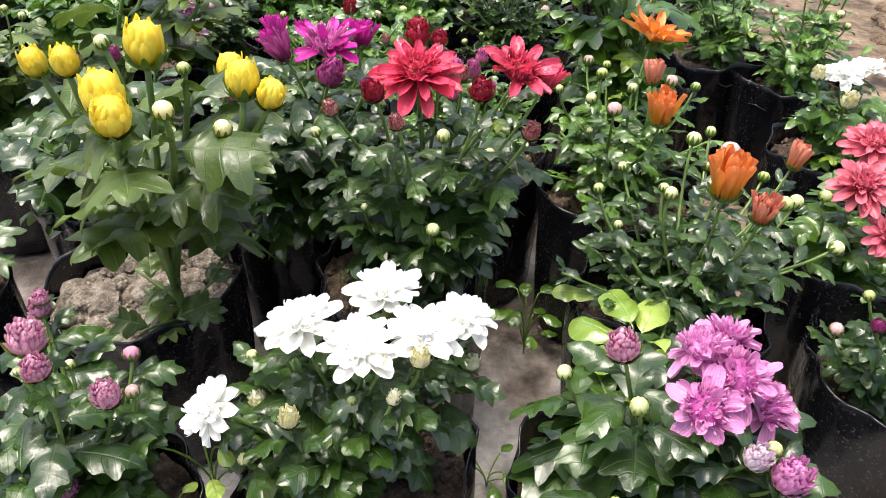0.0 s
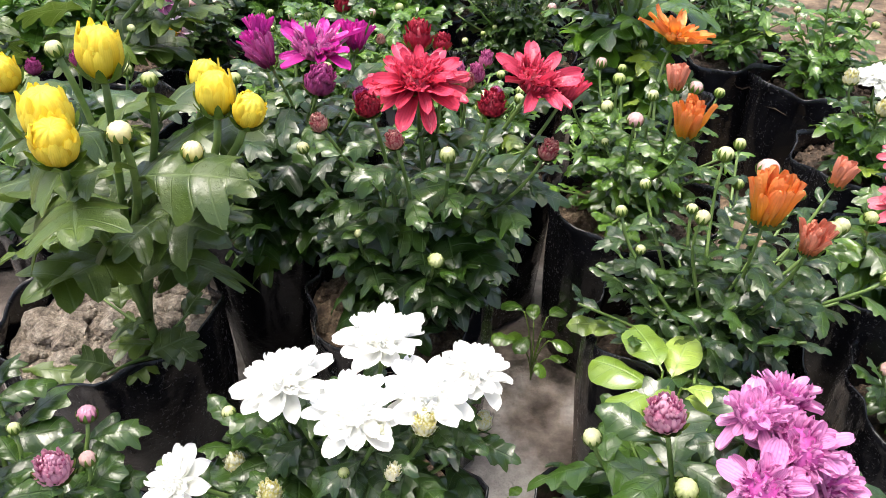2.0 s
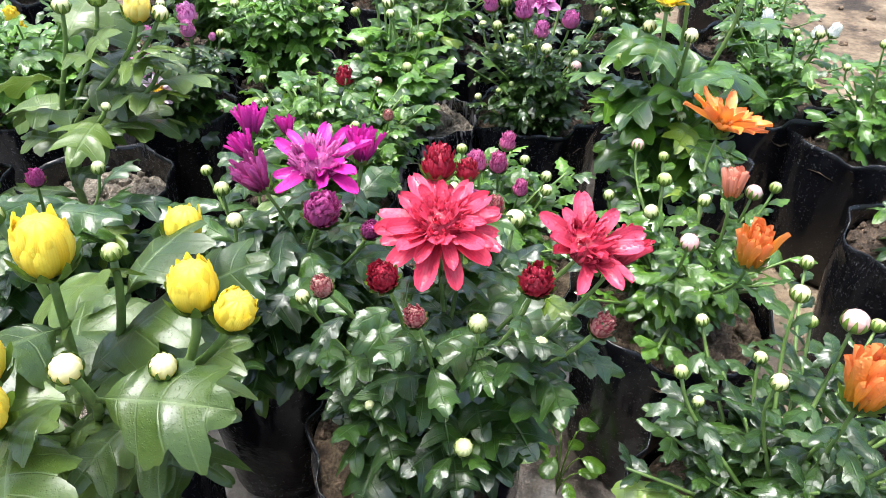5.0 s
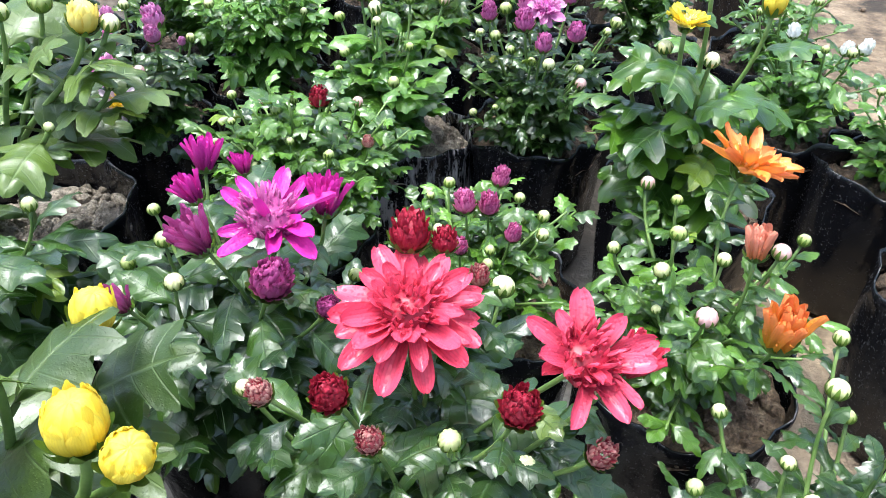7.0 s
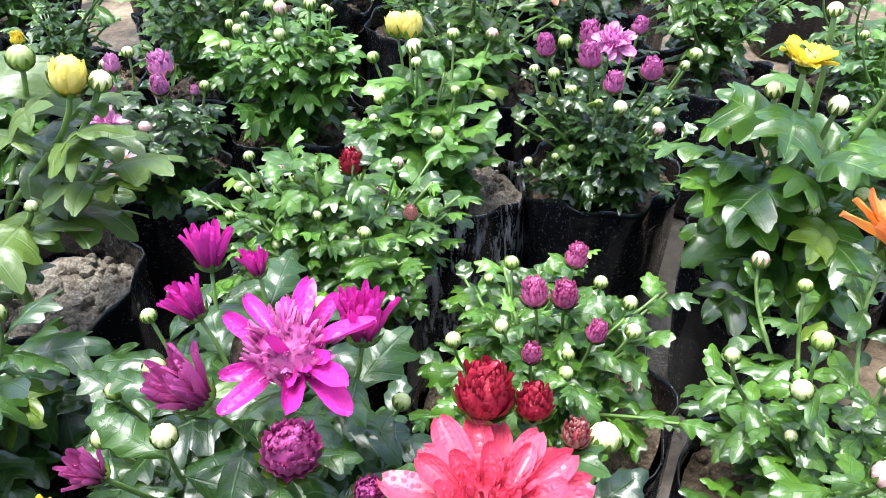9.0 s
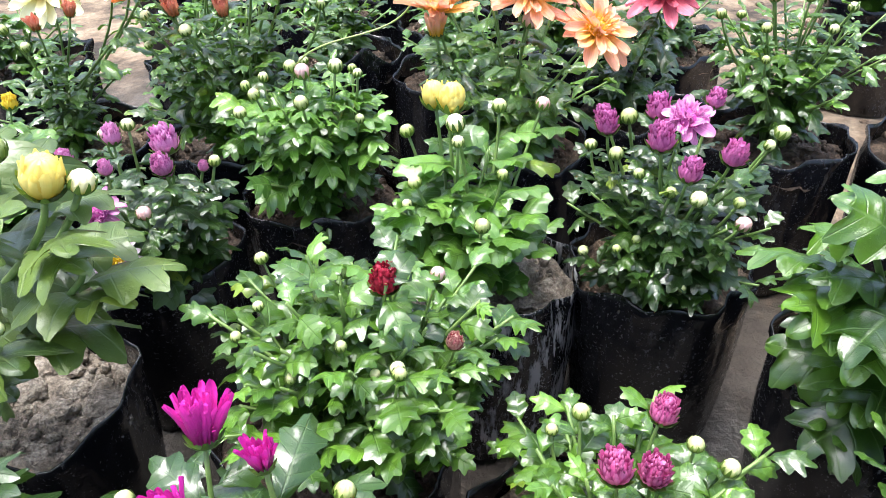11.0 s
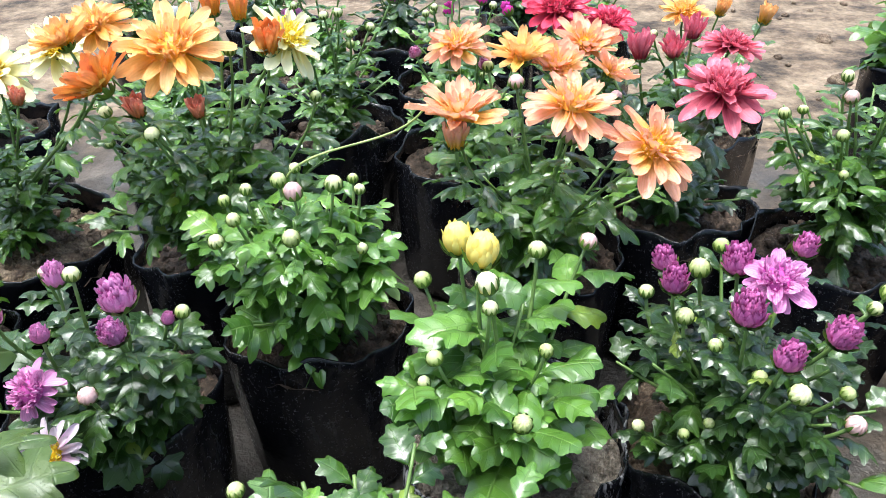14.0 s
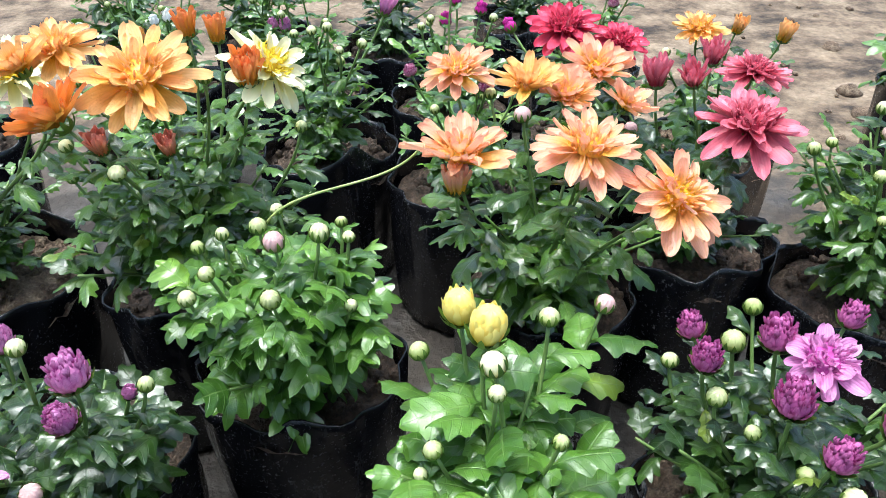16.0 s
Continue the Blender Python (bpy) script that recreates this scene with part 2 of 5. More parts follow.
def ground_material():
    """Wet grey sheet with mud beside the bags, painted darker among the back rows, running into brown earth further
    off.
    """
    m, nt, bsdf = material("wet_ground")
    big = noise_tex(nt, 6.0, 8.0)
    fine = noise_tex(nt, 90.0, 5.0)
    wet_col = ramp(nt, big, [(0.36, (0.05, 0.036, 0.028)), (0.45, (0.19, 0.155, 0.135)), (0.54, (0.37, 0.345, 0.33))])
    earth = ramp(nt, noise_tex(nt, 9.0, 9.0, 0.68), [(0.38, (0.035, 0.024, 0.016)), (0.5, (0.17, 0.12, 0.077)), (0.64, (0.31, 0.235, 0.16))])
    sep = nt.nodes.new("ShaderNodeSeparateXYZ")
    nt.links.new(nt.nodes.new("ShaderNodeNewGeometry").outputs["Position"], sep.inputs[0])
    edge = maths(nt, "ADD", sep.outputs[0], maths(nt, "MULTIPLY", noise_tex(nt, 2.2, 6.0), 0.7))
    dx = maths(nt, "ADD", sep.outputs[0], 0.15)
    dy = maths(nt, "SUBTRACT", sep.outputs[1], 0.7)
    reach = maths(nt, "SQRT", maths(nt, "ADD", maths(nt, "MULTIPLY", dx, dx), maths(nt, "MULTIPLY", dy, dy)))
    reach = maths(nt, "ADD", reach, maths(nt, "MULTIPLY", noise_tex(nt, 3.0, 6.0), 0.8))
    far = maths(nt, "MAXIMUM", ramp(nt, edge, [(0.6, grey(0)), (0.74, grey(1))]), ramp(nt, maths(nt, "MULTIPLY", reach, 0.5), [(0.72, grey(0)), (0.86, grey(1))]))
    # darkness of the gaps between the back bags, put into the ground's colour
    darkened = maths(nt, "ADD", sep.outputs[1], maths(nt, "MULTIPLY", noise_tex(nt, 5.0, 4.0), 0.5))
    wet_col = mix(nt, ramp(nt, darkened, [(0.9, grey(0)), (1.15, grey(0.93))]), wet_col, (0.035, 0.027, 0.02))
    col = mix(nt, far, wet_col, earth)
    col = mix(nt, 1.0, col, ramp(nt, fine, [(0.3, grey(0.6)), (0.7, grey(1.1))]), "MULTIPLY")
    nt.links.new(col, bsdf.inputs["Base Color"])
    shine = ramp(nt, big, [(0.4, grey(0.85)), (0.6, grey(0.3))])
    nt.links.new(mix(nt, far, shine, (0.95, 0.95, 0.95)), bsdf.inputs["Roughness"])
    bump(nt, bsdf, maths(nt, "ADD", fine, maths(nt, "MULTIPLY", noise_tex(nt, 30.0, 6.0), 2.5)), 0.7, 0.005)
    return m


BAG = {"clean": bag_material("black_polythene", 1.0), "dusty": bag_material("dusty_black_polythene", 3.6)}
SOIL = {
    "dry": soil_material("soil_dry_grey", (0.11, 0.085, 0.065), (0.29, 0.24, 0.19), (0.47, 0.41, 0.34)),
    "tan": soil_material("soil_tan", (0.07, 0.045, 0.03), (0.19, 0.13, 0.085), (0.32, 0.24, 0.16)),
    "brown": soil_material("soil_damp_brown", (0.03, 0.02, 0.013), (0.09, 0.058, 0.038), (0.19, 0.13, 0.09), 0.8),
}
GROUND = ground_material()


# ---- mesh helpers ----
def mesh_of(name, verts, faces, mat, uvs=None, smooth=True):
    me = bpy.data.meshes.new(name)
    me.from_pydata([tuple(v) for v in verts], [], faces)
    if uvs is not None:
        layer = me.uv_layers.new(name="UVMap")
        for loop in me.loops:
            layer.data[loop.index].uv = uvs[loop.vertex_index]
    if smooth:
        me.polygons.foreach_set("use_smooth", [True] * len(me.polygons))
    me.materials.append(mat)
    me.update()
    return me


def part(name, data, parent, m=None, label=""):
    ob = new(name, data)
    ob.parent = parent
    if m is not None:
        ob.matrix_basis = m
    return tagged(ob, label)


def grid_faces(rows, cols, closed=False):
    out = []
    for r in range(rows - 1):
        for c in range(cols if closed else cols - 1):
            d = (c + 1) % cols
            out.append((r * cols + c, r * cols + d, (r + 1) * cols + d, (r + 1) * cols + c))
    return out


def tube(name, points, radii, mat, sides=6):
    """A tapered tube along points."""
    verts, side = [], Vector((1, 0, 0))
    n = len(points)
    for i, p in enumerate(points):
        ahead = (points[min(i + 1, n - 1)] - points[max(i - 1, 0)]).normalized()
        side = (side - ahead * side.dot(ahead)).normalized() if abs(side.dot(ahead)) < 0.99 else ahead.orthogonal().normalized()
        up = ahead.cross(side)
        for k in range(sides):
            a = 2 * math.pi * k / sides
            verts.append(p + (side * math.cos(a) + up * math.sin(a)) * radii[i])
    faces = grid_faces(n, sides, True)
    faces.append(tuple(range(sides))[::-1])
    faces.append(tuple((n - 1) * sides + k for k in range(sides)))
    return mesh_of(name, verts, faces, mat)


def bezier(a, b, c, d, n):
    out = []
    for i in range(n):
        t = i / (n - 1)
        s = 1 - t
        out.append(a * s**3 + b * (3 * s * s * t) + c * (3 * s * t * t) + d * t**3)
    return out


def along(direction, spin=0.0):
    """The turn that takes +z to direction, spun about it."""
    return direction.to_track_quat("Z", "Y").to_matrix().to_4x4() @ Matrix.Rotation(spin, 4, "Z")


# ---- leaves ----
def leaf_mesh(rng, depth, width, curl, mat, rows=37, half=3, teeth=0.05, tooth=18):
    """A round-lobed, toothed leaf of unit length along +y with its stalk at the origin, face up."""
    verts, uvs = [], []
    wave, twist = rng.uniform(0, 6.3), rng.uniform(-0.35, 0.35)
    fold, arch = rng.uniform(0.15, 0.45), rng.uniform(0.35, 0.8)
    lean = [rng.uniform(-0.12, 0.12) for _ in range(2)]
    puff = rng.uniform(0.02, 0.045)
    cols = 2 * half + 1
    for r in range(-1, rows):
        w = max(0, r) / (rows - 1)
        theta = math.pi * (1 - w)
        foot_y = 0.08 + 0.92 * w**1.12 if r >= 0 else 0.0
        for c in range(cols):
            v = c / half - 1
            side, frac = (1 if v > 0 else 0), abs(v)
            turned = min(math.pi, max(0.0, theta + lean[side] * math.sin(theta)))
            co, si = math.cos(turned), math.sin(turned)
            reach = 1 / math.sqrt((co / (0.4 if co > 0 else 0.5)) ** 2 + (si / width) ** 2)
            valley = (0.5 - 0.5 * math.cos(6 * turned)) ** 1.6
            reach *= 1 - depth * valley * (1 if turned < 2.3 else 0.4)
            reach *= 1 + teeth * math.cos(tooth * turned) * si
            x = reach * si * (1 - 0.5 * max(0.0, (turned - 2.0) / 1.14) ** 2) + 0.014 * (1 - w)
            y = 0.6 + reach * co + 0.24 * x * (1 - w)
            if r < 0:
                x, y = 0.012, 0.0
            x, y = x * v, foot_y + (y - foot_y) * frac
            d = abs(x)
            z = fold * d - arch * d * d / width + puff * (valley - 0.6) * 4 * frac * (1 - 0.8 * frac)
            z += -curl * 0.55 * y * y + 0.12 * y * (1 - y) + 0.035 * frac * math.sin(8 * w + wave + 2 * v)
            z -= 0.05 * curl * frac**3
            verts.append((x * math.cos(twist * y), y, z + x * math.sin(twist * y)))
            uvs.append((0.5 + v * 0.5, w))
    return mesh_of("leaf", verts, grid_faces(rows + 1, cols), mat, uvs)


leaf_rng = random.Random(5)
LEAVES = {}
for key in LEAF:
    LEAVES[key] = {
        "lobed": [leaf_mesh(leaf_rng, d, w, c, LEAF[key]) for d, w, c in ((0.36, 0.4, 0.2), (0.32, 0.44, 0.4), (0.42, 0.42, 0.3), (0.28, 0.4, 0.12), (0.34, 0.36, 0.5), (0.38, 0.44, 0.35))],
        "broad": [leaf_mesh(leaf_rng, d, w, c, LEAF[key], 19, 2, 0.05, 12) for d, w, c in ((0.3, 0.33, 0.35), (0.36, 0.31, 0.6), (0.24, 0.34, 0.2), (0.4, 0.3, 0.5))],
        "small": [leaf_mesh(leaf_rng, d, w, c, LEAF[key], 15, 2, 0.05, 12) for d, w, c in ((0.24, 0.25, 0.3), (0.32, 0.28, 0.5), (0.18, 0.22, 0.1), (0.36, 0.25, 0.7))],
        "oblong": [leaf_mesh(leaf_rng, d, w, c, LEAF[key], 13, 2, 0.0) for d, w, c in ((0.12, 0.21, 0.3), (0.28, 0.24, 0.6), (0.08, 0.18, 0.15), (0.34, 0.25, 0.85))],
        "spoon": [leaf_mesh(leaf_rng, d, w, c, LEAF[key], 19, 2, 0.04, 12) for d, w, c in ((0.14, 0.32, 0.35), (0.2, 0.3, 0.55), (0.12, 0.34, 0.2), (0.22, 0.28, 0.45))],
        "oval": [leaf_mesh(leaf_rng, 0.0, w, c, LEAF[key], 13, 2, 0.0) for w, c in ((0.3, 0.3), (0.33, 0.55))],
    }


# ---- flower heads ----
def petal_mesh(rng, width, cup, curl, mat, notch=0.02, rows=8, cols=5):
    """A petal of unit length along +y, its base at the origin."""
    verts, uvs = [], []
    lean, ripple = rng.uniform(-0.08, 0.08), rng.uniform(0, 6.3)
    for r in range(rows):
        u = 1 - (1 - r / (rows - 1)) ** 1.35
        half = width * (0.26 + 0.74 * math.sin(math.pi * 0.5 * min(1, u / 0.62))) * (1 if u < 0.7 else math.sqrt(max(0.0, 1 - ((u - 0.7) / 0.308) ** 2)))
        for c in range(cols):
            v = 2 * c / (cols - 1) - 1
            y = u - (notch * (1 - abs(v)) if u == 1 else 0)
            z = cup * width * v * v * (1.2 - u * 0.5) + curl * u * u + 0.016 * math.sin(9 * u + 5 * v + ripple)
            verts.append((v * half + lean * u * u, y, z))
            uvs.append((0.5 + v * 0.5, u))
    return mesh_of("petal", verts, grid_faces(rows, cols), mat, uvs)


def hugging_petal(mat, wide, end, girth, tall, flare=0.0, rows=8, cols=5, name="petal", blunt=0.75):
    """A petal or sepal that follows an egg one unit across from its base up: end is the angle in degrees that it reaches from the bottom, flare how far its tip stands off."""
    verts, uvs = [], []
    for r in range(rows):
        u = r / (rows - 1)
        phi = radians(14 + (end - 14) * u)
        rad, z = girth * math.sin(phi) + flare * u**3, tall * (0.46 - 0.46 * math.cos(phi))
        shape = (0.45 + 0.55 * math.sin(math.pi * 0.5 * min(1, u / 0.5))) * (1 if u < blunt else math.sqrt(max(0.0, 1 - ((u - blunt) / (1.02 - blunt)) ** 2)))
        for c in range(cols):
            v = 2 * c / (cols - 1) - 1
            a = wide * shape * v / max(rad, 0.12)
            out = rad - 0.035 * v * v * girth / 0.4
            verts.append((out * math.sin(a), out * math.cos(a), z - 0.02 * v * v * (u > 0.9)))
            uvs.append((0.5 + v * 0.5, u))
    return mesh_of(name, verts, grid_faces(rows, cols), mat, uvs)


def merged(name, pieces, mat):
    """One mesh from (mesh, matrix) pieces, with their maps."""
    verts, faces, uvs = [], [], []
    for me, m in pieces:
        at = len(verts)
        verts += [m @ v.co for v in me.vertices]
        own = [(0.5, 0.5)] * len(me.vertices)
        if me.uv_layers:
            for loop in me.loops:
                own[loop.vertex_index] = tuple(me.uv_layers[0].data[loop.index].uv)
        uvs += own
        faces += [tuple(at + i for i in f.vertices) for f in me.polygons]
    return mesh_of(name, verts, faces, mat, uvs)


ARRAYS = {}


def joined(name, pieces, mat):
    """As merged(), quicker, for many copies of a few meshes."""
    verts, faces, uvs, at = [], [], [], 0
    for me, m in pieces:
        if me.name not in ARRAYS:
            co = np.empty(len(me.vertices) * 3)
            me.vertices.foreach_get("co", co)
            flat = np.array([tuple(f.vertices) for f in me.polygons])
            own = np.zeros((len(me.vertices), 2))
            for loop in me.loops:
                own[loop.vertex_index] = me.uv_layers[0].data[loop.index].uv
            ARRAYS[me.name] = (co.reshape(-1, 3), flat, own)
        co, flat, own = ARRAYS[me.name]
        turn = np.array(m)
        verts.append(co @ turn[:3, :3].T + turn[:3, 3])
        faces.append(flat + at)
        uvs.append(own)
        at += len(co)
    verts, faces, uvs = np.concatenate(verts), np.concatenate(faces), np.concatenate(uvs)
    me = bpy.data.meshes.new(name)
    me.vertices.add(len(verts))
    me.vertices.foreach_set("co", verts.ravel())
    me.loops.add(faces.size)
    me.loops.foreach_set("vertex_index", faces.ravel())
    me.polygons.add(len(faces))
    me.polygons.foreach_set("loop_start", np.arange(0, faces.size, 4))
    layer = me.uv_layers.new(name="UVMap")
    layer.data.foreach_set("uv", uvs[faces.ravel()].ravel())
    me.polygons.foreach_set("use_smooth", [True] * len(faces))
    me.materials.append(mat)
    me.update(calc_edges=True)
    me.validate()
    return me


PETALS, DISCS, BALLS, BODIES = {}, {}, {}, {}
head_rng = random.Random(11)
STRAPPY = ("apricot", "gold", "cream", "orange", "rust")


def petals_of(colour, kind):
    if (colour, kind) not in PETALS:
        mat = COLOUR[colour]
        if kind == "egg":
            PETALS[colour, kind] = ([hugging_petal(mat, w, e, 0.43, 1.0) for w, e in ((0.15, 104), (0.17, 116), (0.14, 126))]
                                    + [hugging_petal(mat, w, e, 0.38, t, f) for w, e, t, f in ((0.12, 116, 1.12, 0.04), (0.1, 126, 1.16, 0.0), (0.11, 104, 1.3, 0.06))])
            return PETALS[colour, kind]
        wide = {"white": 1.2, "red": 0.86, "magenta": 0.7, "rose": 0.84, "orchid": 1.15, "pale_pink": 0.7}.get(colour, 0.84 if colour in STRAPPY else 1.0)
        shapes = {"open": ((0.2, 0.5, -0.06), (0.18, 0.8, -0.18), (0.21, 0.4, 0.1), (0.19, 0.95, 0.02)),
                  "cup": ((0.13, 1.2, 0.02), (0.11, 1.4, -0.06), (0.14, 1.0, 0.1)) if colour in STRAPPY else ((0.1, 1.1, 0.1), (0.085, 1.3, -0.06), (0.11, 0.9, 0.16)),
                  "needle": ((0.13, 1.0, 0.25), (0.11, 1.0, 0.4), (0.14, 1.0, 0.1))}[kind]
        PETALS[colour, kind] = [petal_mesh(head_rng, w * (wide if kind == "open" else 1), k, c, mat, 0.03, *((5, 3) if kind == "needle" else (9, 5))) for w, k, c in shapes]
    return PETALS[colour, kind]


def disc_of(colour):
    """The tight middle of a flower: a dome of little curled florets, about one unit across."""
    if colour not in DISCS:
        rng, pieces = random.Random(3), []
        for i in range(110):
            a, r = i * 2.39996 + rng.uniform(-0.2, 0.2), 0.5 * math.sqrt((i + 0.5) / 110)
            up = Vector((math.cos(a) * r * 1.5, math.sin(a) * r * 1.5, 1)).normalized()
            me = petals_of(colour, "needle")[i % 3]
            base = Matrix.Translation((math.cos(a) * r, math.sin(a) * r, -0.3 * r))
            lie = up.to_track_quat("Y", "Z").to_matrix().to_4x4() @ Matrix.Rotation(rng.uniform(0, 6.28), 4, "Y")
            pieces.append((me, base @ lie @ Matrix.Scale(rng.uniform(0.16, 0.36), 4)))
        verts, uvs = [], []
        for r in range(5):
            t = math.pi * 0.5 * r / 4
            for c in range(12):
                a = 2 * math.pi * c / 12
                verts.append((0.46 * math.sin(t) * math.cos(a), 0.46 * math.sin(t) * math.sin(a), 0.3 * math.cos(t) - 0.2))
                uvs.append((c / 12, 0.1))
        pieces.append((mesh_of("core", verts, grid_faces(5, 12, True), COLOUR[colour], uvs), Matrix.Identity(4)))
        DISCS[colour] = merged("flower", pieces, COLOUR[colour])
    return DISCS[colour]


def ball_of(colour):
    """A half-open head: two whorls of upright straps round a dome of tight florets, one unit across, base at the origin."""
    if colour not in BALLS:
        rng, pieces, mat = random.Random(4), [], COLOUR[colour]
        straps = [hugging_petal(mat, w, e, 0.47, 1.0, f, 6, 3) for w, e, f in ((0.1, 92, 0.04), (0.09, 100, 0.03), (0.11, 84, 0.06))]
        inner = [hugging_petal(mat, w, e, 0.42, 1.02, 0.0, 6, 3) for w, e in ((0.09, 108), (0.08, 118))]
        for i in range(17):
            pieces.append((straps[i % 3], Matrix.Rotation(2 * math.pi * i / 17 + rng.uniform(-0.1, 0.1), 4, "Z")))
        for i in range(15):
            pieces.append((inner[i % 2], Matrix.Rotation(2 * math.pi * (i + 0.4) / 15 + rng.uniform(-0.1, 0.1), 4, "Z")))
        short = [petal_mesh(rng, 0.24, 1.0, 0.3, mat, 0.05, 5, 3), petal_mesh(rng, 0.2, 1.2, 0.15, mat, 0.05, 5, 3)]
        for i in range(70):
            z = 0.99 - 0.8 * (i + 0.5) / 70
            a = i * 2.39996 + rng.uniform(-0.3, 0.3)
            r = math.sqrt(max(0.0, 1 - z * z))
            out = Vector((r * math.cos(a), r * math.sin(a), z))
            up = Vector((0, 0, 1)) - out * z
            up = up.normalized() if up.length > 1e-3 else Vector((1, 0, 0))
            aim = (up * 0.6 + out * (0.6 + rng.uniform(-0.15, 0.3))).normalized()
            side = aim.cross(out).normalized()
            turn = Matrix((side, aim, -side.cross(aim))).transposed().to_4x4()
            pieces.append((short[i % 2], Matrix.Translation(out * 0.38 + Vector((0, 0, 0.47))) @ turn @ Matrix.Scale(rng.uniform(0.17, 0.3), 4)))
        verts = []
        rows, cols = 7, 12
        for r in range(rows):
            t = math.pi * r / (rows - 1)
            for c in range(cols):
                a = 2 * math.pi * c / cols
                verts.append((0.38 * math.sin(t) * math.cos(a), 0.38 * math.sin(t) * math.sin(a), 0.45 + 0.4 * math.cos(t)))
        pieces.append((mesh_of("core", verts, grid_faces(rows, cols, True), mat), Matrix.Identity(4)))
        BALLS[colour] = merged("flower", pieces, mat)
    return BALLS[colour]


def body_of(colour):
    """A closed bud's folded petals: an egg of overlapping ribs drawn together over its dimpled top, one unit across, base at the origin."""
    if colour not in BODIES:
        rows, ribs = 11, 11
        cols = ribs * 4
        verts, uvs = [], []
        for r in range(rows):
            t = r / (rows - 1)
            phi = math.pi * (0.03 + 0.95 * t)
            for c in range(cols):
                a = 2 * math.pi * c / cols + 0.5 * t
                edge = (0.0, 0.6, 1.0, 0.7)[c % 4]
                rad = 0.45 * math.sin(phi) * (1 + 0.1 * (edge - 0.5) * min(1, 1.5 * t)) + 0.02 * (t > 0.85) * edge
                z = 0.45 - 0.45 * math.cos(phi) + 0.06 * edge * max(0, t - 0.6) - (0.5 * (t - 0.86) if t > 0.86 else 0)
                verts.append((rad * math.cos(a), rad * math.sin(a), z))
                uvs.append((0.5 + 0.5 * (edge - 0.5), t))
        faces = grid_faces(rows, cols, True) + [tuple((rows - 1) * cols + c for c in range(cols))]
        BODIES[colour] = mesh_of("bud", verts, faces, COLOUR[colour], uvs)
    return BODIES[colour]


def calyx_mesh(count, low, high, girth, mat):
    """A cup of narrow green scales grown together at the foot, for a head one unit across, base at the origin. low and high: degrees from the bottom of the gaps and the tips."""
    rng = random.Random(6)
    verts, rows, cols = [], 8, count * 6
    tips = [rng.uniform(0.84, 1.1) for _ in range(count)]
    for r in range(rows):
        t = r / (rows - 1)
        for c in range(cols):
            a = 2 * math.pi * c / cols
            peak = (0.0, 0.35, 0.8, 1.0, 0.8, 0.35)[c % 6]
            phi = radians(3 + (low + (high * tips[c // 6] - low) * peak) * t)
            rad = girth * math.sin(phi) * (1 + 0.05 * (peak - 0.4)) + 0.012 + 0.03 * t**4 * peak
            verts.append((rad * math.cos(a), rad * math.sin(a), 0.45 - 0.46 * math.cos(phi) - 0.012))
    faces = grid_faces(rows, cols, True) + [tuple(range(cols))[::-1]]
    return mesh_of("calyx", verts, faces, mat)


CALYX_BUD = calyx_mesh(9, 48, 126, 0.485, CALYX)
CALYX_EGG = calyx_mesh(9, 40, 84, 0.48, CALYX)
CALYX_OPEN = calyx_mesh(10, 46, 84, 0.52, CALYX)


HEART = {"magenta": "violet", "yellow": "cream", "apricot": "gold", "cream": "yellow", "orange": "gold", "pale_pink": "yellow"}
RINGS = {"red": ((14, -6, 0.53, -0.02), (13, 8, 0.46, 0.0), (11, 28, 0.34, 0.02), (10, 50, 0.23, 0.04)),
         "orchid": ((10, -12, 0.52, -0.02), (9, 12, 0.44, 0.0), (7, 40, 0.32, 0.03)),
         "white": ((13, 4, 0.52, -0.02), (11, 18, 0.44, 0.0), (7, 40, 0.3, 0.03)),
         "strappy": ((12, -6, 0.56, -0.02), (11, 14, 0.5, 0.01), (9, 34, 0.38, 0.03), (6, 56, 0.27, 0.05))}
RINGS["rose"] = RINGS["red"]


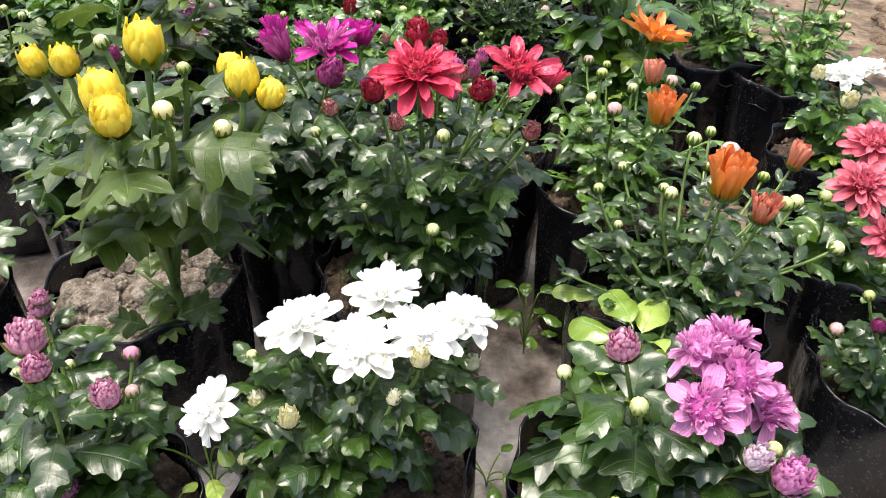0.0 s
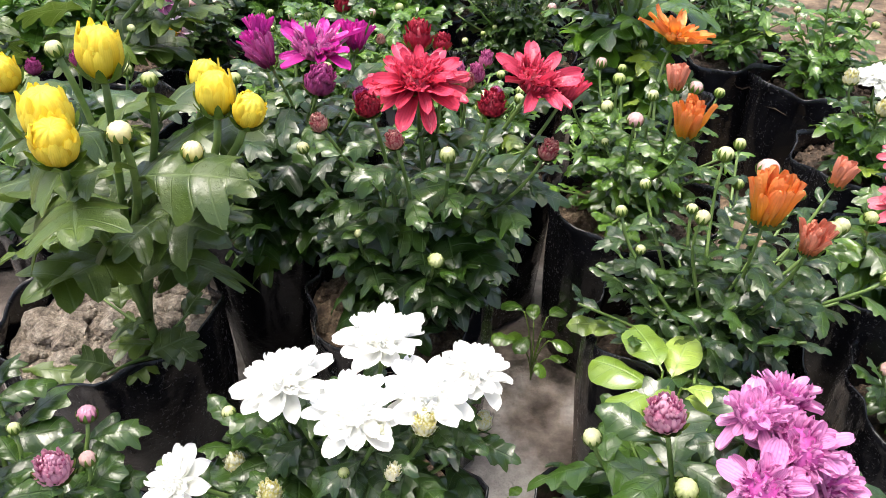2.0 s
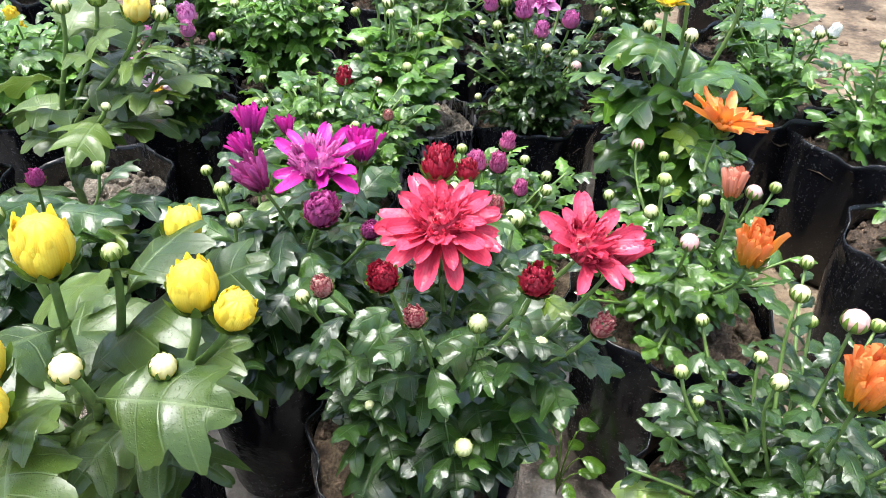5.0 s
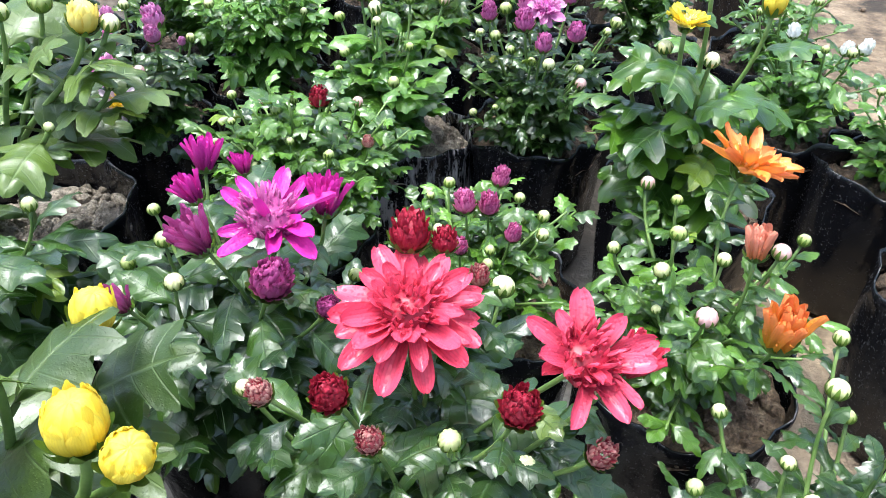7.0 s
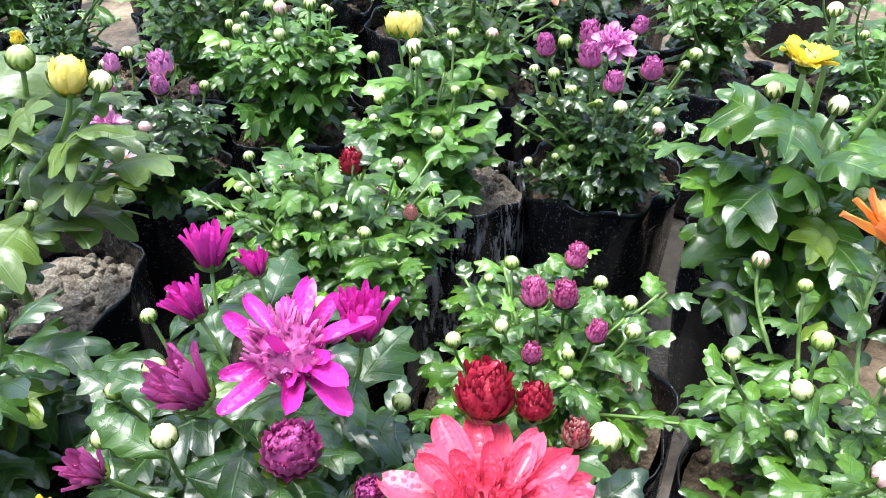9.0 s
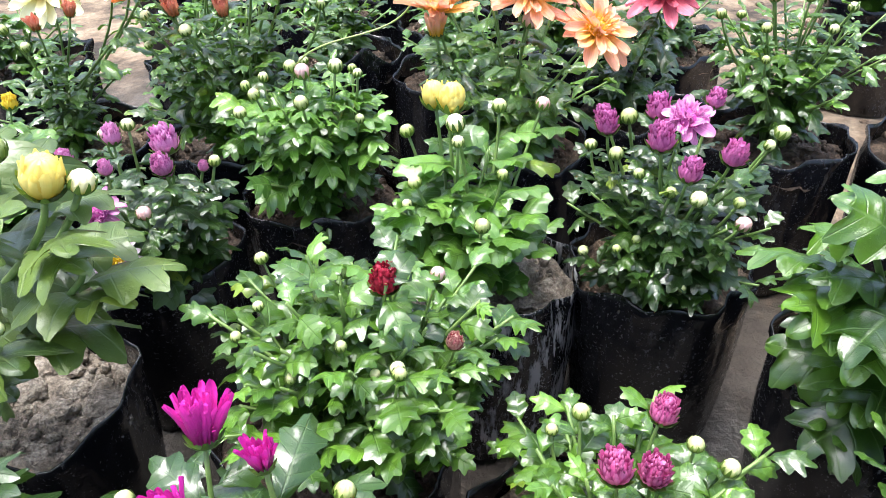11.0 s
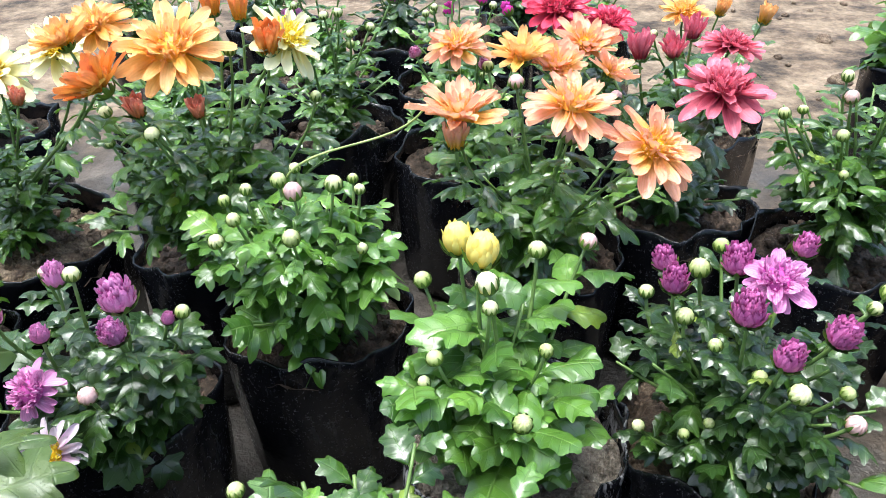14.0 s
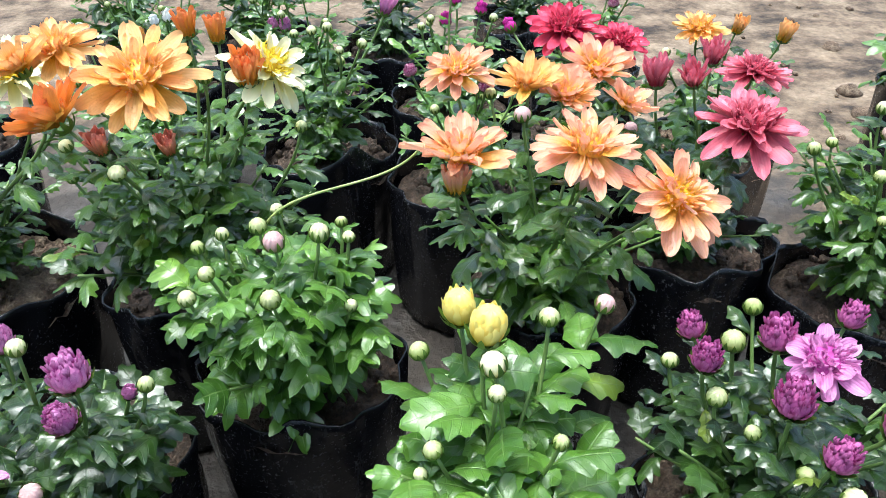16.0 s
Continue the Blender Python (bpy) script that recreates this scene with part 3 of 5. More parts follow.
def flower_head(kind, colour, place, axis, size, parent, rng):
    """One head on its stem: an open bloom, a half-open cup, a tight ball or a closed bud. place is the head's middle."""
    spin = rng.uniform(0, 6.28)
    turn = along(axis, spin)
    if kind == "bud":
        size *= 0.78 if colour == "cream" else 0.88
        m = Matrix.Translation(place - axis * size * 0.45) @ turn @ Matrix.Diagonal((size, size, size * rng.uniform(0.92, 1.12), 1))
        bud = part("bud", body_of(colour), parent, m)
        part("calyx", CALYX_BUD, bud)
        return place - axis * size * 0.42
    if kind == "ball":
        m = Matrix.Translation(place - axis * size * 0.45) @ turn @ Matrix.Diagonal((size * 0.84, size * 0.84, size * rng.uniform(0.86, 1.04) * {"mauve": 0.8, "dark_red": 0.84, "plum": 0.9}.get(colour, 1.0), 1))
        flower = part("flower", ball_of(colour), parent, m)
        part("calyx", CALYX_OPEN, flower, Matrix.Translation((0, 0, -0.02)) @ Matrix.Scale(0.99, 4))
        return place - axis * size * 0.42
    if kind == "egg":
        # straps close over a pale middle, ragged at the top, with green scales round the base
        foot = place - axis * size * 0.52
        hub = Matrix.Translation(foot) @ turn @ Matrix.Diagonal((size, size, size * 1.2, 1))
        flower = part("flower", body_of(colour), parent, hub @ Matrix.Translation((0, 0, 0.06)) @ Matrix.Scale(0.88, 4))
        back = (hub @ Matrix.Translation((0, 0, 0.06)) @ Matrix.Scale(0.88, 4)).inverted()
        part("calyx", CALYX_EGG, flower, back @ hub @ Matrix.Translation((0, 0, -0.03)))
        shapes = petals_of(colour, "egg")
        for i in range(24):
            outer = i < 13
            a = 2 * math.pi * i / 13 + rng.uniform(-0.12, 0.12) if outer else 2 * math.pi * (i + 0.5) / 11 + rng.uniform(-0.2, 0.2)
            me = shapes[rng.randrange(3) + (0 if outer else 3)]
            local = hub @ Matrix.Rotation(a, 4, "Z") @ Matrix.Diagonal((1, 1, rng.uniform(0.86, 1.1), 1))
            part("petal", me, flower, back @ local)
        return foot
    if kind == "cup":
        # straps standing up round a tight middle
        size *= 0.88
        foot = place - axis * size * 0.5
        m = Matrix.Translation(foot) @ turn @ Matrix.Scale(size, 4)
        hub = Matrix.Translation(foot + axis * size * 0.42) @ turn @ Matrix.Scale(size * 0.5, 4)
        flower = part("flower", disc_of(colour), parent, hub)
        back = hub.inverted()
        part("calyx", CALYX_OPEN, flower, back @ Matrix.Translation(foot - axis * size * 0.04) @ turn @ Matrix.Scale(size * 0.66, 4))
        shapes = petals_of(colour, "cup")
        wide = colour in STRAPPY
        for i in range(28):
            outer = i < 16
            a = 2 * math.pi * i / 16 + rng.uniform(-0.16, 0.16) if outer else i * 2.39996
            rise = (79 if wide else 68) + (0 if outer else 9) + rng.uniform(-7, 6)
            reach = rng.uniform(0.74, 1.02) * (1 if outer else 0.96)
            rad = (0.24 if wide else 0.2) if outer else 0.12
            local = m @ Matrix.Rotation(a, 4, "Z") @ Matrix.Translation((0, rad, 0.08)) @ Matrix.Rotation(radians(rise), 4, "X") @ Matrix.Rotation(rng.uniform(-0.35, 0.35), 4, "Y") @ Matrix.Scale(reach, 4)
            part("petal", shapes[i % 3], flower, back @ local)
        return foot
    size *= 0.9 if colour in ("white", "apricot", "gold", "rose", "orchid") else 1.0
    foot = place - axis * size * 0.1
    m = Matrix.Translation(foot) @ turn @ Matrix.Scale(size, 4)
    shapes = petals_of(colour, "open")
    hub = Matrix.Translation(foot + axis * size * 0.13) @ turn @ Matrix.Scale(size * (0.54 if kind == "star" or colour == "orchid" else 0.42), 4)
    flower = part("flower", disc_of(HEART.get(colour, colour)), parent, hub)
    back = hub.inverted()
    part("calyx", CALYX_OPEN, flower, back @ Matrix.Translation(foot - axis * size * 0.13) @ turn @ Matrix.Scale(size * 0.32, 4))
    if kind == "star":
        # few long, ragged petals round a wide tuft of short curled florets
        for i in range(15):
            a = 2 * math.pi * i / 11 + rng.uniform(-0.25, 0.25)
            rise = (10 if i < 11 else 50) + rng.uniform(-14, 30)
            reach = (0.56 if i < 11 else 0.42) * rng.uniform(0.75, 1.12)
            local = m @ Matrix.Rotation(a, 4, "Z") @ Matrix.Translation((0, 0.06, 0.0)) @ Matrix.Rotation(radians(rise), 4, "X") @ Matrix.Rotation(rng.uniform(-0.6, 0.6), 4, "Y") @ Matrix.Scale(reach, 4)
            part("petal", shapes[rng.randrange(4)], flower, back @ local)
        return place - axis * size * 0.2
    steep = 34 if kind == "bowl" else 0
    for ring, (count, rise, reach, lift) in enumerate(RINGS["strappy" if colour in STRAPPY else colour if colour in RINGS else "white"]):
        for i in range(count):
            a = 2 * math.pi * (i + 0.5 * ring) / count + rng.uniform(-0.17, 0.17)
            wild = 2.0 if colour == "orchid" else 1.0
            tip = rise + steep * (1 - 0.3 * ring) + wild * rng.uniform(-14, 12)
            local = m @ Matrix.Rotation(a, 4, "Z") @ Matrix.Translation((0, 0.05, lift)) @ Matrix.Rotation(radians(tip), 4, "X") @ Matrix.Rotation(wild * rng.uniform(-0.35, 0.35), 4, "Y") @ Matrix.Scale(reach * rng.uniform(1 - 0.16 * wild, 1.1), 4)
            part("petal", shapes[rng.randrange(4)], flower, back @ local)
    return place - axis * size * 0.18


# ---- bags of soil ----
def bag_mesh(rng, radius, height, peaks, mat):
    """An open, creased plastic sleeve with a wavy rim, wall and bottom in one skin with thickness."""
    cols = 56
    a0, a1, a2 = (rng.uniform(0, 6.3) for _ in range(3))

    def rad(a, t):
        crease = 0.035 * math.sin(2 * a + a0) + 0.022 * math.sin(5 * a + a1 + 2 * t) + 0.014 * math.sin(9 * a + a2 - 4 * t) + 0.01 * math.sin(17 * a + a0 + 3 * t)
        fold = -0.035 * max(0.0, math.cos(a - a1)) ** 24
        return radius * (0.9 + 0.1 * min(1, t * 1.6) + crease + fold)

    def rim(a):
        z = height * (1 + 0.026 * math.sin(2 * a + a2) + 0.02 * math.sin(5 * a + a0) + 0.006 * math.sin(11 * a + a1))
        for angle, rise, wide in peaks:
            d = (a - radians(angle) + math.pi) % (2 * math.pi) - math.pi
            z += rise * math.exp(-(d / radians(wide)) ** 2)
        return z

    verts, levels = [], (0.0, 0.015, 0.12, 0.26, 0.4, 0.54, 0.68, 0.8, 0.9, 0.96, 1.0)
    for t in levels:
        for c in range(cols):
            a = 2 * math.pi * c / cols
            r = rad(a, t) * (0.94 if t == 0 else 1) + (0.004 * math.sin(9 * a + a1) if t > 0.9 else 0)
            verts.append((r * math.cos(a), r * math.sin(a), rim(a) * t))
    for t in (1.0, 0.96, 0.9, 0.75):
        for c in range(cols):
            a = 2 * math.pi * c / cols
            r = rad(a, t) - 0.0014 + (0.004 * math.sin(9 * a + a1) if t > 0.9 else 0)
            verts.append((r * math.cos(a), r * math.sin(a), rim(a) * t + (0.0006 if t == 1 else 0)))
    faces = grid_faces(len(levels) + 4, cols, True)
    faces.append(tuple(range(cols))[::-1])
    return mesh_of("bag", verts, faces, mat)


ball = bmesh.new()
bmesh.ops.create_icosphere(ball, subdivisions=1, radius=1)
GRAIN = ([v.co.copy() for v in ball.verts], [tuple(v.index for v in f.verts) for f in ball.faces])
ball.free()


def soil_mesh(rng, radius, level, mat, rough, grains=110):
    """A lumpy, slightly domed fill of earth."""
    rings, cols = 20, 60
    shift = Vector((rng.uniform(0, 50), rng.uniform(0, 50), 0))
    verts = []
    for r in range(rings):
        q = r / (rings - 1)
        for c in range(cols):
            a = 2 * math.pi * c / cols + 0.07 * r
            x, y = radius * q * math.cos(a), radius * q * math.sin(a)
            n = noise.fractal(Vector((x, y, 0)) * 60 + shift, 0.9, 2.1, 4)
            cell = noise.cell(Vector((x, y, 0)) * 95 + shift)
            verts.append((x, y, level + 0.008 * (1 - q * q) + rough * (n + 0.35 * cell)))
    faces = grid_faces(rings, cols, True)
    for _ in range(grains):
        a, r = rng.uniform(0, 6.28), radius * 0.97 * math.sqrt(rng.random())
        size, at = rng.choice((0.0018, 0.0025, 0.0035, 0.005)), len(verts)
        base = Vector((r * math.cos(a), r * math.sin(a), level + 0.008 * (1 - (r / radius) ** 2) + rough * 0.25))
        turn = Matrix.Rotation(rng.uniform(0, 6), 3, "Z")
        for v in GRAIN[0]:
            verts.append(base + turn @ (v * (size * rng.uniform(0.7, 1.2))))
        faces += [tuple(at + i for i in f) for f in GRAIN[1]]
    return mesh_of("soil", verts, faces, mat)


def clod_mesh(rng, mat):
    bm = bmesh.new()
    bmesh.ops.create_icosphere(bm, subdivisions=2, radius=1)
    shift = Vector((rng.uniform(0, 90), 0, 0))
    for v in bm.verts:
        v.co *= 1 + 0.35 * noise.noise(v.co * 1.3 + shift)
        v.co.z *= 0.72
    me = bpy.data.meshes.new("clod")
    bm.to_mesh(me)
    bm.free()
    me.materials.append(mat)
    return me


clod_rng = random.Random(8)
CLODS = {key: [clod_mesh(clod_rng, SOIL[key]) for _ in range(4)] for key in SOIL}


# ---- potted plants ----
def potted_plant(label, base, heads, leaf="mid", shape="lobed", size=0.045, shoots=8, spread=0.07, tall=0.1, radius=0.076,
                 height=0.168, soil="tan", peaks=(), foot=None, per_stem=7, seed=1, clods=10, droop=0.25, singles=84, grains=130, girth=1.0, top_heavy=0.0, first=0.14, fill=0.024, shoot_leaf=1.0, canopy=0.2, trunk=0.0, skin="clean", group="potted chrysanthemums in rows"):
    """A chrysanthemum in a black bag. heads: (kind, colour, x, y, z, size[, lean x, lean y]) in world metres."""
    rng = random.Random(seed)
    x0, y0 = base
    plant = new("potted_chrysanthemum")
    plant.empty_display_size = 0.05
    plant.location = (x0, y0, 0)
    tagged(plant, label, "potted plant", group)
    part("bag", bag_mesh(rng, radius, height, peaks, BAG[skin]), plant, None, "creased black plastic grow bag" if skin == "clean" else "dusty, mud-splashed black plastic grow bag")
    level = height - fill
    part("soil", soil_mesh(rng, radius * 0.965, level, SOIL[soil], 0.0075, grains), plant, None, "lumpy earth")
    for _ in range(clods):
        a, r = rng.uniform(0, 6.28), radius * 0.86 * math.sqrt(rng.random())
        s = rng.uniform(0.003, 0.009) * (1.6 if soil == "dry" else 1.0)
        m = Matrix.Translation((r * math.cos(a), r * math.sin(a), level + 0.007 + s * 0.1)) @ Matrix.Rotation(rng.uniform(0, 6), 4, "Z") @ Matrix.Scale(s, 4)
        part("clod", CLODS[soil][rng.randrange(4)], plant, m)
    fx, fy = (foot[0] - x0, foot[1] - y0) if foot else (0.0, 0.0)
    meshes = LEAVES[leaf][shape]
    smalls = LEAVES[leaf]["oblong" if shape == "oblong" else "small"]
    stems = []
    fork = level + trunk
    if trunk:
        path = bezier(Vector((fx, fy, level - 0.004)), Vector((fx + 0.004, fy, level + trunk * 0.4)), Vector((fx - 0.003, fy, level + trunk * 0.7)), Vector((fx, fy, fork + 0.004)), 9)
        part("stem", tube("stem", path, [0.0036 * (1.15 - 0.03 * i) for i in range(9)], STEM, 8), plant)
        stems.append((path, False, "trunk"))
    for entry in heads:
        kind, colour, x, y, z, d = entry[:6]
        top = Vector((x - x0, y - y0, z))
        out = Vector((top.x - fx, top.y - fy, 0))
        lean = Vector((entry[6], entry[7], 0)) if len(entry) > 6 else out * 4 + Vector((rng.uniform(-0.2, 0.2), rng.uniform(-0.25, 0.1), 0))
        axis = (lean + Vector((0, 0, 1))).normalized()
        end = flower_head(kind, colour, top, axis, d, plant, rng)
        start = Vector((fx, fy, fork - trunk * rng.uniform(0, 0.5))) if trunk else Vector((fx + rng.uniform(-0.014, 0.014), fy + rng.uniform(-0.014, 0.014), level))
        rise = end.z - start.z
        path = bezier(start, start + Vector((out.x * 0.15, out.y * 0.15, rise * 0.5)), end - axis * rise * 0.35, end, 12)
        thick = 0.0011 + 0.05 * d if kind != "bud" else 0.0012 + 0.03 * d
        thick = min(thick, 0.0014) * girth
        part("stem", tube("stem", path, [thick * (1.25 - 0.45 * i / 11) for i in range(12)], STEM), plant)
        stems.append((path, True, kind))
    for i in range(shoots):
        a = 2.39996 * i + rng.uniform(-0.3, 0.3)
        r = spread * math.sqrt((i + 0.7) / shoots)
        start = Vector((fx + rng.uniform(-0.012, 0.012), fy + rng.uniform(-0.012, 0.012), level))
        end = Vector((fx + r * math.cos(a), fy + r * math.sin(a), level + tall * rng.uniform(0.6, 1.05) * (1.1 - 0.35 * r / max(spread, 1e-6))))
        path = bezier(start, start + Vector((0, 0, (end.z - level) * 0.5)), end - Vector((r * math.cos(a) * 0.3, r * math.sin(a) * 0.3, (end.z - level) * 0.2)), end, 9)
        part("stem", tube("stem", path, [0.0016 * (1.1 - 0.5 * k / 8) for k in range(9)], STEM, 5), plant)
        stems.append((path, False, ""))
    leaves = []
    for path, headed, kind in stems:
        turn = rng.uniform(0, 6.28)
        count = max(3, per_stem + (0 if top_heavy else 4)) if headed else 2 if kind == "trunk" else per_stem
        for i in range(count):
            t = (first + (0.94 - first) * (i + rng.uniform(0, 0.6)) / count) if headed else (canopy + (1 - canopy) * (i + rng.uniform(0, 0.5)) / count)
            t = min(t, 1.0)
            q = t * (len(path) - 1)
            k = min(int(q), len(path) - 2)
            p = path[k].lerp(path[k + 1], q - k)
            turn += 2.39996 + rng.uniform(-0.4, 0.4)
            away = Vector((p.x - fx, p.y - fy, 0))
            heading = (Vector((math.cos(turn), math.sin(turn), 0)) + away * 12).normalized()
            top = not headed and i == count - 1
            big = (1.0 - (0.52 - 0.35 * top_heavy) * t * t) if headed else (1.0 - 0.35 * t) * shoot_leaf
            length = size * max(0.3, big) * rng.uniform(0.75, 1.2)
            lift = 0.7 if top else rng.uniform(-0.2, 0.45) + 0.3 * t - droop * (1 - t)
            ahead = (heading + Vector((0, 0, lift))).normalized()
            side = ahead.cross(Vector((0, 0, 1))).normalized()
            m = Matrix((side, ahead, side.cross(ahead))).transposed().to_4x4()
            pick = smalls if (headed and t > 0.7 + top_heavy) else meshes
            young = top and leaf in ("mid", "light") and rng.random() < 0.4
            pick = LEAVES["fresh"][shape] if young else pick
            m = Matrix.Translation(p) @ m @ Matrix.Rotation(rng.uniform(-0.5, 0.5), 4, "Y") @ Matrix.Scale(length, 4)
            leaves.append((length * (3 if young else 1.4 if headed else 1), pick[rng.randrange(len(pick))], m))
    leaves.sort(key=lambda item: -item[0])
    for _, me, m in leaves[:singles]:
        part("leaf", me, plant, m)
    if leaves[singles:]:
        tagged(part("foliage", joined("foliage", [(me, m) for _, me, m in leaves[singles:]], LEAF[leaf]), plant), kind="stuff")
    return plant


# ---- ground ----
def ground_sheet():
    verts, n = [], 90
    lines = [-30, -12, -5, -2.5] + [-1.6 + 5.2 * i / n for i in range(n + 1)] + [5, 9, 16, 30, 60]
    for y in lines:
        for x in lines:
            near = -1.6 <= x <= 3.6 and -1.6 <= y <= 3.6
            z = 0.006 * noise.fractal(Vector((x * 5, y * 5, 0)), 0.8, 2.0, 4) if near else 0.0
            verts.append((x, y, min(z, 0.004) - 0.004))
    me = mesh_of("ground", verts, grid_faces(len(lines), len(lines)), GROUND)
    return tagged(new("ground", me), "wet grey muddy ground running into brown earth", "ground", kind="structure")


ground_sheet()

# ---- the rows of plants ----
potted_plant("white chrysanthemum in full bloom in a black grow bag", (-0.035, 0.315), [
    ("bloom", "white", -0.056, 0.308, 0.287, 0.048, -0.1, 0.0), ("bloom", "white", -0.012, 0.342, 0.282, 0.048, 0.0, 0.1),
    ("bloom", "white", -0.02, 0.29, 0.285, 0.046, 0.0, -0.15), ("bloom", "white", 0.012, 0.305, 0.282, 0.048, 0.05, 0.0), ("bloom", "white", 0.036, 0.325, 0.276, 0.04, 0.15, 0.1),
    ("bloom", "white", -0.106, 0.275, 0.25, 0.04, -0.8, -0.5), ("ball", "ivory", -0.008, 0.283, 0.278, 0.012), ("ball", "ivory", 0.012, 0.288, 0.278, 0.015),
    ("ball", "ivory", 0.041, 0.319, 0.244, 0.012), ("ball", "ivory", -0.002, 0.272, 0.263, 0.010), ("ball", "ivory", -0.089, 0.311, 0.216, 0.016),
    ("ball", "ivory", -0.06, 0.272, 0.247, 0.015), ("bud", "greenish", -0.092, 0.324, 0.244, 0.009), ("bud", "greenish", -0.026, 0.28, 0.252, 0.007),
    ("bud", "greenish", -0.088, 0.267, 0.218, 0.009), ("bud", "greenish", -0.03, 0.274, 0.226, 0.006), ("bud", "greenish", -0.072, 0.317, 0.255, 0.008)],
    leaf="dark", shape="spoon", size=0.04, shoots=13, spread=0.052, tall=0.1, soil="brown", per_stem=8, canopy=0.3, foot=(-0.048, 0.312), seed=1)

potted_plant("mauve chrysanthemum with half-open heads in a black grow bag", (-0.2, 0.262), [
    ("ball", "mauve", -0.19, 0.279, 0.3, 0.025), ("ball", "mauve", -0.177, 0.258, 0.298, 0.018), ("ball", "mauve", -0.214, 0.33, 0.276, 0.017),
    ("ball", "mauve", -0.211, 0.33, 0.284, 0.013), ("ball", "mauve", -0.158, 0.275, 0.262, 0.021), ("bud", "mauve", -0.158, 0.312, 0.256, 0.012),
    ("bud", "pinkish", -0.155, 0.295, 0.242, 0.010), ("bud", "pinkish", -0.168, 0.266, 0.213, 0.013), ("ball", "mauve", -0.185, 0.252, 0.212, 0.019),
    ("bud", "greenish", -0.195, 0.27, 0.283, 0.007), ("bud", "greenish", -0.19, 0.302, 0.256, 0.008), ("bud", "greenish", -0.212, 0.25, 0.25, 0.012)],
    leaf="dark", shape="spoon", size=0.045, shoots=13, spread=0.062, tall=0.1, soil="brown", per_stem=8, canopy=0.3, seed=2)

potted_plant("orchid-purple chrysanthemum in full bloom in a black grow bag", (0.145, 0.295), [
    ("bloom", "orchid", 0.158, 0.283, 0.293, 0.04), ("bloom", "orchid", 0.18, 0.302, 0.284, 0.044, 0.1, 0.2), ("bloom", "orchid", 0.176, 0.27, 0.285, 0.05, 0.1, -0.4),
    ("bloom", "orchid", 0.154, 0.249, 0.282, 0.042, -0.2, -0.7), ("bloom", "orchid", 0.198, 0.27, 0.262, 0.042, 0.6, -0.4), ("ball", "mauve", 0.115, 0.276, 0.3, 0.022),
    ("bud", "greenish", 0.092, 0.296, 0.259, 0.011), ("bud", "greenish", 0.121, 0.25, 0.282, 0.012), ("ball", "pale_pink", 0.178, 0.234, 0.264, 0.017),
    ("ball", "orchid", 0.194, 0.227, 0.259, 0.024), ("bud", "greenish", 0.11, 0.222, 0.24, 0.013), ("bud", "greenish", 0.187, 0.238, 0.266, 0.010)],
    leaf="dark", shape="broad", size=0.058, shoots=9, spread=0.07, tall=0.075, soil="brown", seed=3)

potted_plant("tall yellow chrysanthemum opening, in a black grow bag of dry clods", (-0.235, 0.492), [
    ("egg", "yellow", -0.151, 0.416, 0.403, 0.027, 0.1, 0.0), ("egg", "yellow", -0.157, 0.363, 0.395, 0.027, 0.1, -0.1), ("egg", "yellow", -0.098, 0.419, 0.38, 0.024, 0.1, 0.0),
    ("egg", "yellow", -0.146, 0.343, 0.392, 0.024), ("bud", "cream", -0.13, 0.37, 0.383, 0.016), ("bud", "cream", -0.107, 0.393, 0.36, 0.015),
    ("egg", "yellow", -0.08, 0.411, 0.374, 0.020), ("egg", "yellow", -0.128, 0.495, 0.356, 0.022), ("egg", "yellow", -0.223, 0.422, 0.389, 0.019), ("egg", "yellow", -0.185, 0.387, 0.404, 0.018),
    ("bud", "greenish", -0.196, 0.458, 0.388, 0.012), ("bud", "greenish", -0.144, 0.45, 0.374, 0.011)],
    leaf="grey", shape="lobed", size=0.07, shoots=3, spread=0.06, tall=0.06, soil="dry", foot=(-0.192, 0.462), per_stem=3, girth=1.8, top_heavy=0.45, first=0.25, droop=-0.25, shoot_leaf=0.6, trunk=0.06, seed=4, clods=34, radius=0.08)

potted_plant("red chrysanthemum with two open blooms in a black grow bag", (-0.015, 0.522), [
    ("bloom", "red", 0.003, 0.508, 0.352, 0.064, 0.03, -0.28), ("star", "red", 0.073, 0.461, 0.37, 0.046, 0.35, -0.45), ("ball", "dark_red", 0.002, 0.546, 0.364, 0.024),
    ("ball", "dark_red", 0.018, 0.545, 0.36, 0.016), ("ball", "dark_red", -0.024, 0.452, 0.359, 0.019), ("ball", "reddish", -0.056, 0.469, 0.338, 0.014),
    ("ball", "reddish", -0.009, 0.446, 0.339, 0.014), ("ball", "dark_red", 0.047, 0.444, 0.364, 0.02), ("cup", "red", 0.094, 0.472, 0.359, 0.022, 0.5, 0.0),
    ("ball", "reddish", 0.081, 0.448, 0.331, 0.015), ("bud", "greenish", 0.022, 0.46, 0.321, 0.012), ("bud", "greenish", 0.054, 0.458, 0.308, 0.011),
    ("bud", "greenish", -0.074, 0.501, 0.303, 0.010), ("bud", "greenish", 0.015, 0.427, 0.266, 0.012), ("bud", "greenish", -0.019, 0.476, 0.293, 0.009),
    ("bud", "greenish", -0.035, 0.454, 0.267, 0.007), ("bud", "greenish", 0.05, 0.574, 0.306, 0.016), ("ball", "reddish", 0.036, 0.56, 0.325, 0.014)],
    leaf="dark", shape="lobed", size=0.05, shoots=7, spread=0.075, tall=0.13, soil="tan", foot=(0.0, 0.505), per_stem=6, canopy=0.4, peaks=((-22, 0.042, 24), (-95, -0.016, 45)), seed=5)

